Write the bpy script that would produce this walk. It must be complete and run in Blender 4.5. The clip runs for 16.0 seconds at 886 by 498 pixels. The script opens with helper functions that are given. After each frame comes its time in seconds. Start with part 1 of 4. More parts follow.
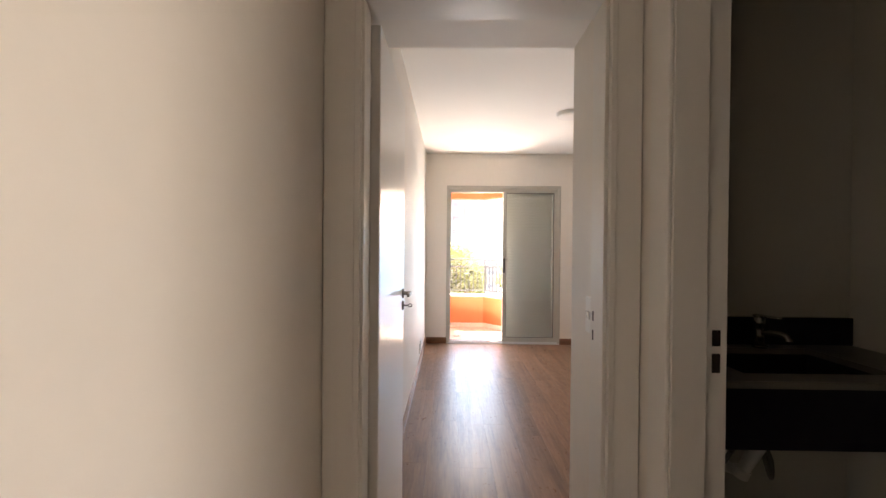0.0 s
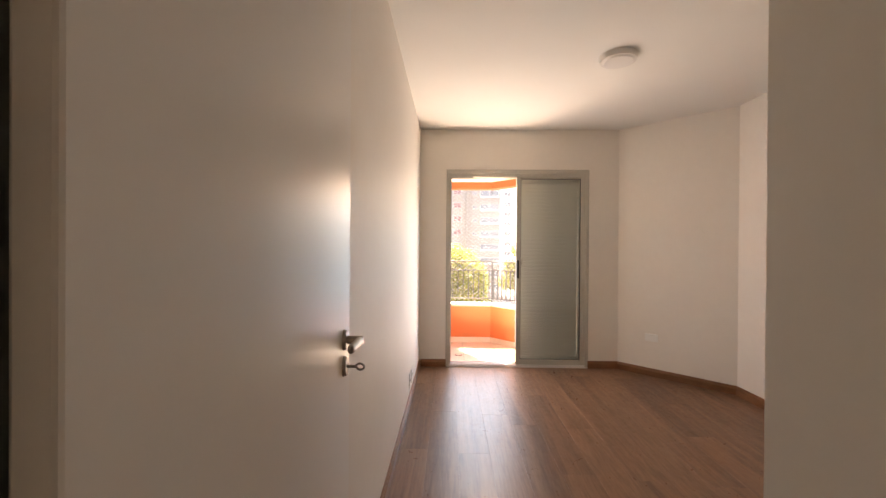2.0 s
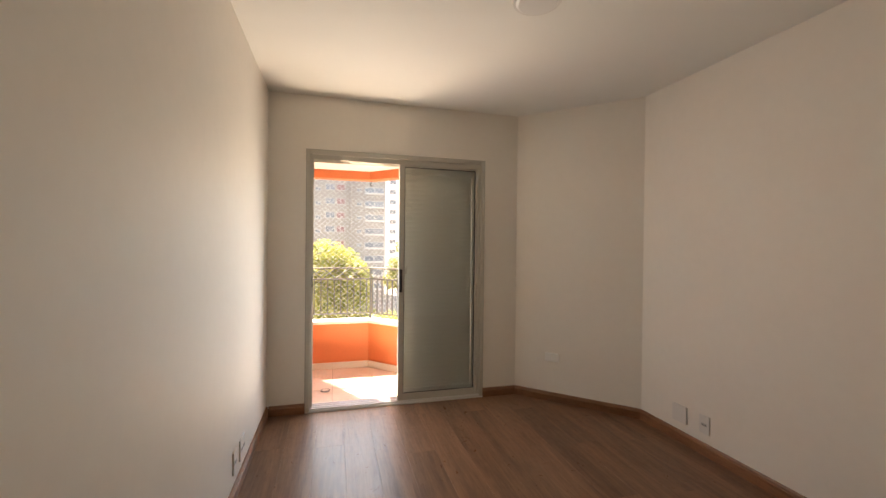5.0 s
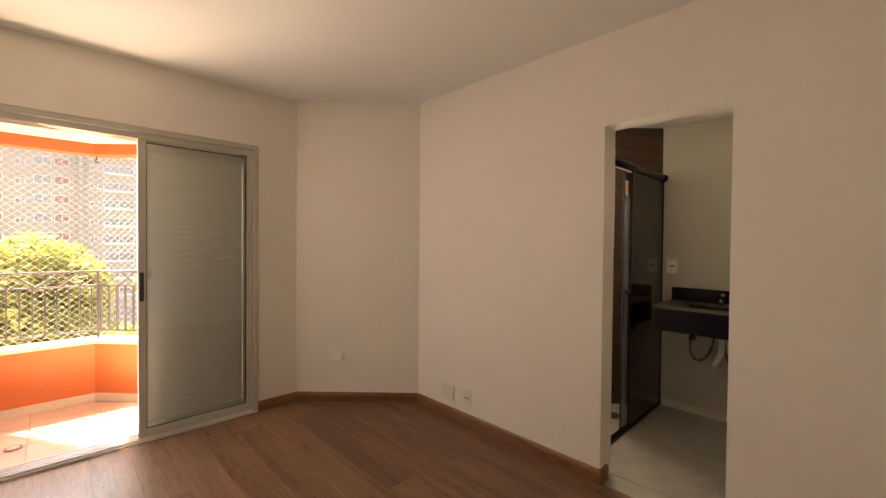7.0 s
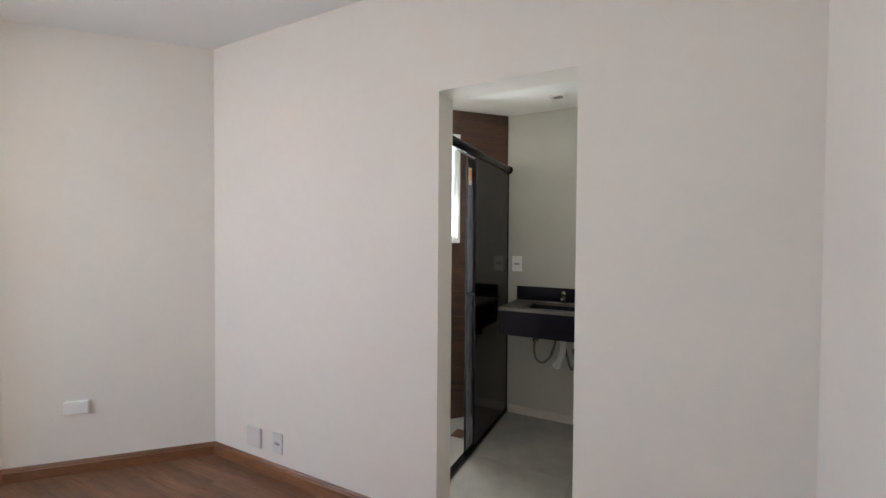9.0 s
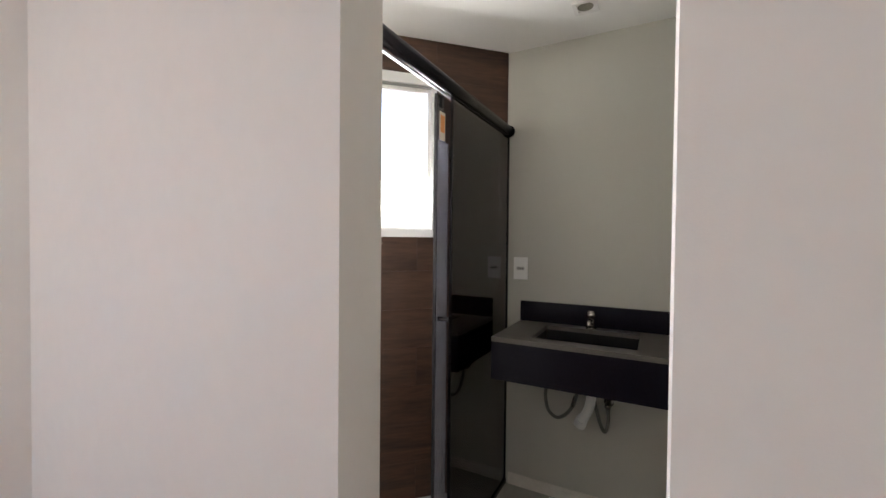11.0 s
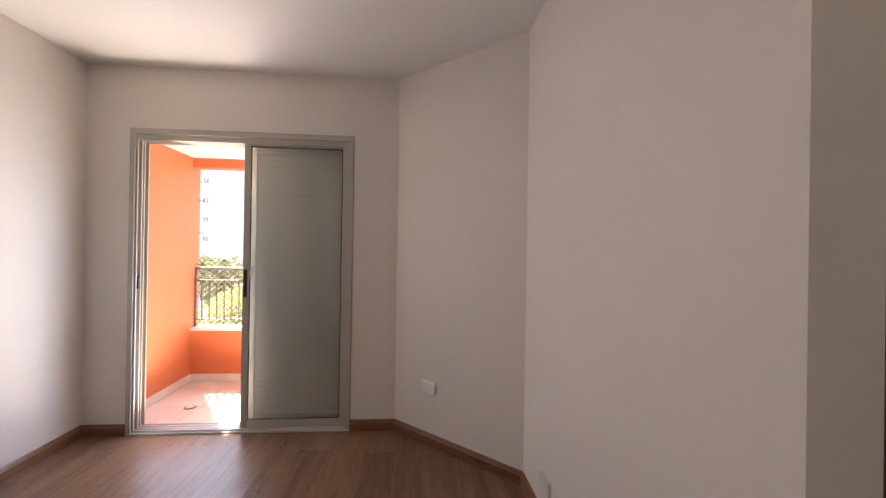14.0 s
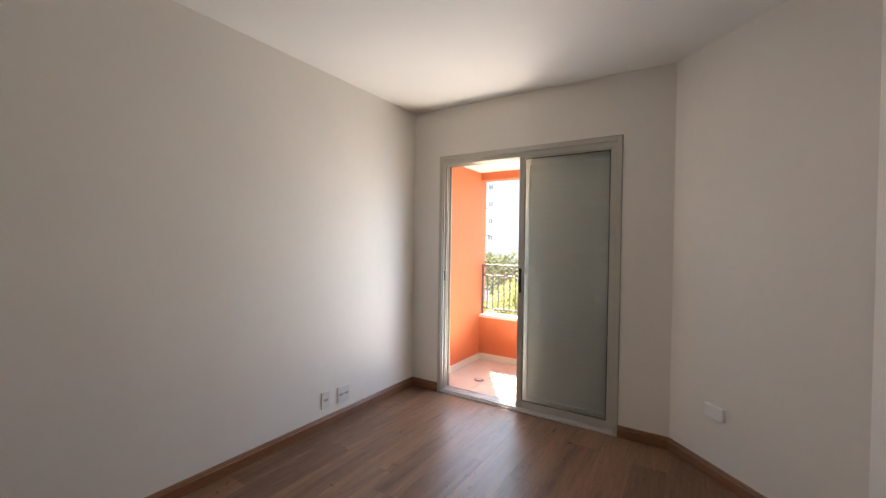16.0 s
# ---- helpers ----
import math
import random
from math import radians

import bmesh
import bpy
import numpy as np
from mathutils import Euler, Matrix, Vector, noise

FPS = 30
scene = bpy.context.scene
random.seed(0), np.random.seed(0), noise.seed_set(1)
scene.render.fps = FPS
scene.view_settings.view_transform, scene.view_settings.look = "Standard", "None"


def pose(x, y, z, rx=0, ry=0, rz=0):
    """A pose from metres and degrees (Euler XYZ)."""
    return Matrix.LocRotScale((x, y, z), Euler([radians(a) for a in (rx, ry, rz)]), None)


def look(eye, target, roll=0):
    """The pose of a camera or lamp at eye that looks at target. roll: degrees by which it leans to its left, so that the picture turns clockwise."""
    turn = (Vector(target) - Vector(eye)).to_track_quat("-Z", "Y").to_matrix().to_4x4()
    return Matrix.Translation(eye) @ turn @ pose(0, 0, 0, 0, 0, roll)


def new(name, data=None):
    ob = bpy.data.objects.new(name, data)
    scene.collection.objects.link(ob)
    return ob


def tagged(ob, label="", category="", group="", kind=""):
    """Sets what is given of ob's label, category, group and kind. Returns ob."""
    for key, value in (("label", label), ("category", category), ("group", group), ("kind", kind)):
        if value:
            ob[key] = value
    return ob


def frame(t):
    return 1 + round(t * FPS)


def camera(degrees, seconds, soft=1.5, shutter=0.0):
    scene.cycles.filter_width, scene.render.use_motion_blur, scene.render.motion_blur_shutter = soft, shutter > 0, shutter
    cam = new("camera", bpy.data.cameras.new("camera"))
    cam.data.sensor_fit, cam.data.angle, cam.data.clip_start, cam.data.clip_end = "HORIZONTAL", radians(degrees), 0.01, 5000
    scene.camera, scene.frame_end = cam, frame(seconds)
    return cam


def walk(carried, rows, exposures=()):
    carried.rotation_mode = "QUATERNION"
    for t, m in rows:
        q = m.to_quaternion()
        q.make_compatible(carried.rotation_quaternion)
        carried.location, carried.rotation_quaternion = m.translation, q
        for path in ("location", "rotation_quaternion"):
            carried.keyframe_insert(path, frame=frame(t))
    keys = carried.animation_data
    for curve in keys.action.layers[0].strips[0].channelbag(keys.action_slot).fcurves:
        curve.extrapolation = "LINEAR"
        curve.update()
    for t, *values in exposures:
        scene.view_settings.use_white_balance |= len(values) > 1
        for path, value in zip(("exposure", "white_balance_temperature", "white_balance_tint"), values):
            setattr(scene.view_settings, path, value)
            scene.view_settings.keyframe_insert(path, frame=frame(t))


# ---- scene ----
cam = camera(95.7, 16.0)
PATH = [
    (0, (0.315, -5.357, 1.296), (0.284, -3.357, 1.282), 0.5),
    (0.5, (0.324, -5.108, 1.29), (0.293, -3.108, 1.28), 0.4),
    (1, (0.335, -4.86, 1.29), (0.299, -2.86, 1.279), 0.4),
    (1.5, (0.32, -4.576, 1.295), (0.281, -2.577, 1.285), 0.5),
    (2, (0.328, -4.287, 1.275), (0.29, -2.287, 1.266), 0.4),
    (2.5, (0.378, -3.997, 1.256), (0.338, -1.997, 1.265), 0.4),
    (3, (0.396, -3.795, 1.294), (0.351, -1.795, 1.287), 0.6),
    (5.5, (0.544, -3.327, 1.349), (1.292, -1.472, 1.33), 0.5),
    (6, (0.586, -3.316, 1.356), (1.555, -1.567, 1.332), 0.4),
    (6.5, (0.606, -3.308, 1.358), (1.798, -1.702, 1.33), 0.5),
    (7, (0.623, -3.302, 1.359), (2.018, -1.87, 1.326), 0.5),
    (7.5, (0.688, -3.29, 1.353), (2.259, -2.053, 1.319), 0.5),
    (8, (0.865, -3.249, 1.367), (2.556, -2.182, 1.324), 0.5),
    (8.5, (1.024, -3.209, 1.354), (2.778, -2.249, 1.316), 0.4),
    (9, (1.252, -3.146, 1.354), (3.035, -2.242, 1.313), 0.4),
    (11.5, (2.398, -2.85, 1.313), (4.145, -1.879, 1.279), 0.7),
    (12, (2.49, -2.839, 1.314), (4.089, -1.639, 1.291), 0.4),
    (12.5, (2.467, -2.848, 1.31), (3.758, -1.321, 1.3), 0.4),
    (13, (2.401, -2.844, 1.305), (3.295, -1.055, 1.297), 0.7),
    (13.5, (2.309, -2.858, 1.312), (2.81, -0.922, 1.307), 0.8),
    (14, (2.191, -2.918, 1.299), (2.361, -0.925, 1.305), 0.9),
    (14.5, (2.193, -2.92, 1.3), (2.013, -0.929, 1.301), 0.8),
    (15, (2.203, -2.941, 1.307), (1.704, -1.005, 1.302), 0.8),
    (15.5, (2.226, -2.985, 1.321), (1.425, -1.152, 1.303), 0.8),
    (16, (2.244, -3.019, 1.332), (1.17, -1.332, 1.304), 0.8),
]
walk(cam, [(t, look(eye, target, roll)) for t, eye, target, roll in PATH],
     [(0, 3.66, 7520, 17), (0.5, 3.84, 7720, 17), (1, 3.70, 7820, 17), (1.5, 3.41, 8620, 22), (2, 3.21, 8970, 22), (3, 3.01, 9070, 21), (5.5, 2.66, 8870, 15), (6.5, 2.76, 9470, 17), (7, 2.91, 10870, 21), (7.5, 3.11, 12870, 28), (8, 3.31, 9270, 19),
      (8.5, 3.60, 6770, 10), (9, 3.64, 6270, 9), (11.5, 3.58, 6570, 14), (12, 3.60, 6670, 13), (12.5, 3.81, 6770, 14), (13, 3.78, 6770, 12), (13.5, 3.21, 6970, 17), (14, 2.81, 7370, 23), (14.5, 2.53, 7470, 22), (15, 2.50, 7370, 21), (16, 2.71, 7070, 13)])


# ---------- light ----------
SUN_EL, SUN_AZ = radians(52), (-0.53, 0.848)
world = bpy.data.worlds.new("sky")
scene.world = world
world.use_nodes = True
wn = world.node_tree
sky = wn.nodes.new("ShaderNodeTexSky")
sky.sky_type = "NISHITA"
sky.sun_disc = False
sky.sun_elevation = SUN_EL
sky.sun_rotation = math.atan2(SUN_AZ[0], SUN_AZ[1])
sky.dust_density = 2.0
wn.links.new(sky.outputs[0], wn.nodes["Background"].inputs[0])
wn.nodes["Background"].inputs[1].default_value = 0.15
sun = new("sun", bpy.data.lights.new("sun", "SUN"))
sun.data.energy, sun.data.angle, sun.data.color = 5.0, radians(0.5), (1.0, 0.95, 0.87)
sv = Vector((SUN_AZ[0] * math.cos(SUN_EL), SUN_AZ[1] * math.cos(SUN_EL), math.sin(SUN_EL)))
sun.matrix_world = look(sv * 30, (0, 0, 0))


def area_lamp(name, eye, target, sx, sy, power, color=(1, 1, 1)):
    """An area lamp for sky light through an opening, or for added fill."""
    la = new(name, bpy.data.lights.new(name, "AREA"))
    la.data.shape, la.data.size, la.data.size_y = "RECTANGLE", sx, sy
    la.data.energy, la.data.color = power, color
    la.matrix_world = look(eye, target)
    return la


# Lamp in the window of an assumed, unseen room; lights the corridor.
area_lamp("side_room_window_light", (3.12, -7.40, 1.45), (-0.05, -4.70, 1.35), 0.9, 1.2, 6.6, (1.0, 0.95, 0.88))
area_lamp("balcony_sky_light", (0.67, 0.147, 0.98), (1.70, -2.85, 0.80), 0.68, 1.56, 2.3, (0.36, 0.66, 1.0))
# Added warm lamp; stands in for light bounced off the balcony ceiling.
area_lamp("balcony_upper_fill", (0.67, 0.140, 1.82), (2.50, -2.00, 1.50), 0.66, 0.40, 1.30, (1.0, 0.84, 0.70))
# Added lamp over the tiles; stands in for the sun's bounce off them.
bounce = area_lamp("sunlit_floor_bounce_fill", (0.72, 0.46, 0.02), (0.80, 0.36, 2.0), 0.30, 0.28, 3.4, (1.0, 0.92, 0.80))
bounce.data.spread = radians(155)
area_lamp("bathroom_window_light", (3.808, -1.692, 1.73), (3.308, -2.192, 1.43), 0.44, 0.62, 1.9, (0.98, 1.0, 0.98))


# ---------- materials ----------
def mat(name, color, rough=0.5, metal=0.0, grain=0.0, scale=40.0, blotch=0.0, bump=0.0, bump_scale=120.0,
        spec=0.5, coat=0.0, island=0.0):
    """Principled material with colour variation at two scales and a fine relief."""
    m = bpy.data.materials.new(name)
    m.use_nodes = True
    nt = m.node_tree
    b = nt.nodes["Principled BSDF"]
    b.inputs["Roughness"].default_value = rough
    b.inputs["Metallic"].default_value = metal
    b.inputs["Specular IOR Level"].default_value = spec
    b.inputs["Coat Weight"].default_value = coat
    tc = nt.nodes.new("ShaderNodeTexCoord")
    base = nt.nodes.new("ShaderNodeRGB")
    base.outputs[0].default_value = (*color, 1)
    out = base.outputs[0]
    for amount, sc in ((blotch, 2.3), (grain, scale)):
        if amount:
            n = nt.nodes.new("ShaderNodeTexNoise")
            n.inputs["Scale"].default_value = sc
            n.inputs["Detail"].default_value = 5
            nt.links.new(tc.outputs["Object"], n.inputs["Vector"])
            r = nt.nodes.new("ShaderNodeMapRange")
            r.inputs[1].default_value, r.inputs[2].default_value = 0.25, 0.75
            r.inputs[3].default_value, r.inputs[4].default_value = 1 - amount, 1 + amount
            nt.links.new(n.outputs[0], r.inputs[0])
            mx = nt.nodes.new("ShaderNodeVectorMath")
            mx.operation = "SCALE"
            nt.links.new(out, mx.inputs[0])
            nt.links.new(r.outputs[0], mx.inputs["Scale"])
            out = mx.outputs[0]
    if island:
        g = nt.nodes.new("ShaderNodeObjectInfo")
        r = nt.nodes.new("ShaderNodeMapRange")
        r.inputs[3].default_value, r.inputs[4].default_value = 1 - island, 1 + island
        nt.links.new(g.outputs["Random"], r.inputs[0])
        mx = nt.nodes.new("ShaderNodeVectorMath")
        mx.operation = "SCALE"
        nt.links.new(out, mx.inputs[0])
        nt.links.new(r.outputs[0], mx.inputs["Scale"])
        out = mx.outputs[0]
    nt.links.new(out, b.inputs["Base Color"])
    if bump:
        n = nt.nodes.new("ShaderNodeTexNoise")
        n.inputs["Scale"].default_value = bump_scale
        n.inputs["Detail"].default_value = 4
        nt.links.new(tc.outputs["Object"], n.inputs["Vector"])
        bp = nt.nodes.new("ShaderNodeBump")
        bp.inputs["Strength"].default_value = bump
        bp.inputs["Distance"].default_value = 0.002
        nt.links.new(n.outputs[0], bp.inputs["Height"])
        nt.links.new(bp.outputs[0], b.inputs["Normal"])
    return m


def wood(name, dark, light, rough, stretch, ring=7.0, per_piece=True, bump=0.12, smear=0.0, coat=0.0):
    """Wood grain drawn along one axis; each piece gets its own shift and tone."""
    m = bpy.data.materials.new(name)
    m.use_nodes = True
    nt = m.node_tree
    b = nt.nodes["Principled BSDF"]
    tc = nt.nodes.new("ShaderNodeTexCoord")
    info = nt.nodes.new("ShaderNodeObjectInfo")
    mul = nt.nodes.new("ShaderNodeMath")
    mul.operation = "MULTIPLY"
    mul.inputs[1].default_value = 37.0 if per_piece else 0.0
    nt.links.new(info.outputs["Random"], mul.inputs[0])
    mp = nt.nodes.new("ShaderNodeMapping")
    mp.inputs["Scale"].default_value = stretch
    nt.links.new(tc.outputs["Object"], mp.inputs["Vector"])
    add = nt.nodes.new("ShaderNodeVectorMath")
    add.operation = "ADD"
    nt.links.new(mp.outputs[0], add.inputs[0])
    nt.links.new(mul.outputs[0], add.inputs[1])
    n = nt.nodes.new("ShaderNodeTexNoise")
    n.inputs["Scale"].default_value = ring
    n.inputs["Detail"].default_value = 8
    n.inputs["Roughness"].default_value = 0.62
    n.inputs["Distortion"].default_value = 0.7
    nt.links.new(add.outputs[0], n.inputs["Vector"])
    fine = nt.nodes.new("ShaderNodeTexNoise")
    fine.inputs["Scale"].default_value = ring * 9
    fine.inputs["Detail"].default_value = 3
    nt.links.new(add.outputs[0], fine.inputs["Vector"])
    mixf = nt.nodes.new("ShaderNodeMix")
    mixf.inputs[0].default_value = 0.3
    nt.links.new(n.outputs[0], mixf.inputs[2])
    nt.links.new(fine.outputs[0], mixf.inputs[3])
    ramp = nt.nodes.new("ShaderNodeValToRGB")
    ramp.color_ramp.elements[0].position, ramp.color_ramp.elements[0].color = 0.33, (*dark, 1)
    ramp.color_ramp.elements[1].position, ramp.color_ramp.elements[1].color = 0.68, (*light, 1)
    nt.links.new(mixf.outputs[0], ramp.inputs[0])
    tone = nt.nodes.new("ShaderNodeMapRange")
    tone.inputs[3].default_value, tone.inputs[4].default_value = 0.92, 1.08
    nt.links.new(info.outputs["Random"], tone.inputs[0])
    sc = nt.nodes.new("ShaderNodeVectorMath")
    sc.operation = "SCALE"
    nt.links.new(ramp.outputs[0], sc.inputs[0])
    nt.links.new(tone.outputs[0], sc.inputs["Scale"])
    nt.links.new(sc.outputs[0], b.inputs["Base Color"])
    rr = nt.nodes.new("ShaderNodeMapRange")
    rr.inputs[3].default_value, rr.inputs[4].default_value = rough - 0.07, rough + 0.09
    if smear:
        geo = nt.nodes.new("ShaderNodeNewGeometry")
        big = nt.nodes.new("ShaderNodeTexNoise")
        big.inputs["Scale"].default_value = 13.0
        big.inputs["Detail"].default_value = 6
        big.inputs["Distortion"].default_value = 2.4
        nt.links.new(geo.outputs["Position"], big.inputs["Vector"])
        rr.inputs[1].default_value, rr.inputs[2].default_value = 0.30, 0.70
        rr.inputs[3].default_value, rr.inputs[4].default_value = rough - smear, rough + smear
        nt.links.new(big.outputs[0], rr.inputs[0])
        b.inputs["Coat Weight"].default_value = coat
        nt.links.new(rr.outputs[0], b.inputs["Coat Roughness"])
    else:
        nt.links.new(fine.outputs[0], rr.inputs[0])
    nt.links.new(rr.outputs[0], b.inputs["Roughness"])
    bp = nt.nodes.new("ShaderNodeBump")
    bp.inputs["Strength"].default_value = bump
    bp.inputs["Distance"].default_value = 0.001
    nt.links.new(fine.outputs[0], bp.inputs["Height"])
    nt.links.new(bp.outputs[0], b.inputs["Normal"])
    return m


def glass(name, color, rough=0.0, ior=1.45):
    m = bpy.data.materials.new(name)
    m.use_nodes = True
    b = m.node_tree.nodes["Principled BSDF"]
    b.inputs["Base Color"].default_value = (*color, 1)
    b.inputs["Transmission Weight"].default_value = 1.0
    b.inputs["Roughness"].default_value = rough
    b.inputs["IOR"].default_value = ior
    return m


def translucent(m, amount):
    """Lets part of the light through a thin thing from behind."""
    nt = m.node_tree
    p = nt.nodes["Principled BSDF"]
    tl = nt.nodes.new("ShaderNodeBsdfTranslucent")
    nt.links.new(p.inputs["Base Color"].links[0].from_socket, tl.inputs[0])
    ms = nt.nodes.new("ShaderNodeMixShader")
    ms.inputs[0].default_value = amount
    nt.links.new(p.outputs[0], ms.inputs[1])
    nt.links.new(tl.outputs[0], ms.inputs[2])
    nt.links.new(ms.outputs[0], nt.nodes["Material Output"].inputs[0])
    return m


PAINT = mat("white_wall_paint", (0.81, 0.762, 0.70), 0.62, blotch=0.018, grain=0.012, scale=18, bump=0.10, bump_scale=260)
CEIL = mat("white_ceiling_paint", (0.82, 0.80, 0.76), 0.8, blotch=0.015, bump=0.06, bump_scale=200)
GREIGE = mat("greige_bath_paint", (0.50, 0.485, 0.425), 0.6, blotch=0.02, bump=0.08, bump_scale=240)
GLOSS = mat("white_gloss_enamel", (0.80, 0.77, 0.73), 0.30, blotch=0.015, bump=0.03, bump_scale=60, spec=0.25)
CASING = mat("white_satin_enamel", (0.78, 0.755, 0.71), 0.36, blotch=0.02, bump=0.05, bump_scale=90)
FLOORWOOD = wood("brown_laminate_wood", (0.110, 0.053, 0.029), (0.285, 0.152, 0.090), 0.36, (1.0, 0.075, 1.0), 11.0, True, 0.04, 0.09, 0.0)
FLOORWOOD.node_tree.nodes["Principled BSDF"].inputs["Specular IOR Level"].default_value = 0.40
SKIRT = wood("reddish_brown_skirting_wood", (0.15, 0.061, 0.027), (0.28, 0.125, 0.058), 0.38, (0.25, 0.25, 1.4), 11.0)
WOODTILE = wood("dark_wood_look_tile", (0.032, 0.015, 0.010), (0.115, 0.058, 0.034), 0.5, (0.18, 0.18, 1.6), 8.0)
ALU = mat("beige_painted_aluminium", (0.50, 0.475, 0.42), 0.36, 0.0, grain=0.02, blotch=0.02, bump=0.03)
ALU_IN = mat("grey_shutter_aluminium", (0.72, 0.71, 0.65), 0.45, 0.0, grain=0.02, blotch=0.02)
RUBBER = mat("black_rubber_seal", (0.03, 0.03, 0.03), 0.6)
BLACKPL = mat("black_plastic", (0.022, 0.02, 0.02), 0.35)
CHROME = mat("brushed_chrome", (0.42, 0.40, 0.37), 0.27, 1.0, grain=0.04, scale=200)
DARKSTEEL = mat("satin_dark_steel", (0.30, 0.275, 0.25), 0.30, 1.0, grain=0.05, scale=200)
PLATE_BRIGHT = mat("bright_white_plate", (0.84, 0.83, 0.80), 0.3, blotch=0.01)
CAULK = mat("grey_joint_sealant", (0.30, 0.28, 0.25), 0.7, grain=0.08)
# Near-black stands for the shade inside the strike holes.
HOLE_DARK = mat("strike_hole_shade", (0.018, 0.010, 0.010), 0.6, 0.0)
PLATE = mat("white_plastic_plate", (0.72, 0.69, 0.655), 0.34, blotch=0.01)
# Dark colours here hold the shade of the pin holes and socket recess.
SLOT = mat("pin_hole_shade", (0.06, 0.06, 0.06), 0.5)
SOCKET = mat("socket_recess_shade", (0.46, 0.45, 0.43), 0.45)
DIFF = mat("opal_lamp_diffuser", (0.74, 0.72, 0.70), 0.4)
ORANGE = mat("orange_balcony_paint", (0.60, 0.175, 0.070), 0.7, blotch=0.05, grain=0.03, bump=0.3, bump_scale=160)
STONE = mat("pale_stone_cap", (0.66, 0.62, 0.55), 0.6, blotch=0.07, grain=0.05, bump=0.1)
TILE = mat("pinkish_stone_tile", (0.66, 0.575, 0.515), 0.5, blotch=0.06, grain=0.06, scale=25, island=0.05, bump=0.06)
GROUT = mat("grey_grout", (0.33, 0.30, 0.27), 0.9, grain=0.1)
MARBLE = mat("beige_porcelain_floor", (0.345, 0.325, 0.285), 0.30, blotch=0.16, grain=0.10, scale=9, island=0.02)
IRON = mat("dark_painted_iron", (0.15, 0.15, 0.145), 0.5, 0.3, grain=0.1)
CORD = translucent(mat("white_nylon_cord", (0.82, 0.81, 0.78), 0.5), 0.5)
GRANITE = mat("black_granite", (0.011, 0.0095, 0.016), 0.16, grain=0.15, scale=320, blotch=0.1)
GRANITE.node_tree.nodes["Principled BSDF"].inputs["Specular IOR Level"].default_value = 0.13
# Black granite lightened: the light's sheen on the tops is in the colour.
GRANITE_LIT_TOP = mat("black_granite_lit_top", (0.100, 0.088, 0.075), 0.34, grain=0.3, scale=320, blotch=0.25)
BLACKMETAL = mat("black_anodised_aluminium", (0.02, 0.018, 0.022), 0.25, 0.5)
PVC = mat("white_pvc_pipe", (0.76, 0.75, 0.72), 0.3)
HOSE = mat("braided_steel_hose", (0.17, 0.165, 0.155), 0.4, 0.9, grain=0.3, scale=500, bump=0.4, bump_scale=900)
STICK = mat("orange_sticker_print", (0.75, 0.32, 0.08), 0.5)
STICKW = mat("cream_sticker_paper", (0.72, 0.66, 0.52), 0.5)
CLEAR = glass("clear_glass", (0.94, 0.96, 0.94))
SMOKE2 = glass("light_smoked_glass", (0.50, 0.50, 0.55))
SMOKE = glass("smoked_glass", (0.115, 0.098, 0.095), 0.0, 1.5)
# Protective film; its bluish haze also holds sky light the glass reflects.
FILM = mat("hazy_protective_film", (0.42, 0.44, 0.52), 0.22, blotch=0.2, grain=0.1, scale=14)
FILM.node_tree.nodes["Principled BSDF"].inputs["Alpha"].default_value = 0.42
FROST = glass("frosted_window_glass", (0.95, 0.95, 0.93), 0.25)


# ---------- mesh helpers ----------
def box(bm, x0, y0, z0, x1, y1, z1, bevel=0.0):
    r = bmesh.ops.create_cube(bm, size=1.0)
    vs = r["verts"]
    for v in vs:
        v.co = Vector(((x0 + x1) / 2 + v.co.x * (x1 - x0), (y0 + y1) / 2 + v.co.y * (y1 - y0), (z0 + z1) / 2 + v.co.z * (z1 - z0)))
    if bevel:
        es = list({e for v in vs for e in v.link_edges})
        bmesh.ops.bevel(bm, geom=es, offset=bevel, segments=2, affect="EDGES", profile=0.5)
    return bm


def prism(bm, pts, z0, z1):
    """A standing block over a plan outline, given anticlockwise."""
    lo = [bm.verts.new((x, y, z0)) for x, y in pts]
    hi = [bm.verts.new((x, y, z1)) for x, y in pts]
    bm.faces.new(lo[::-1])
    bm.faces.new(hi)
    for i in range(len(pts)):
        j = (i + 1) % len(pts)
        bm.faces.new((lo[i], lo[j], hi[j], hi[i]))
    return bm


def rod(bm, a, b, r, n=12, r2=None):
    a, b = Vector(a), Vector(b)
    d = b - a
    q = d.to_track_quat("Z", "Y").to_matrix().to_4x4()
    bmesh.ops.create_cone(bm, cap_ends=True, segments=n, radius1=r, radius2=r if r2 is None else r2, depth=d.length,
                          matrix=Matrix.Translation((a + b) / 2) @ q)
    return bm


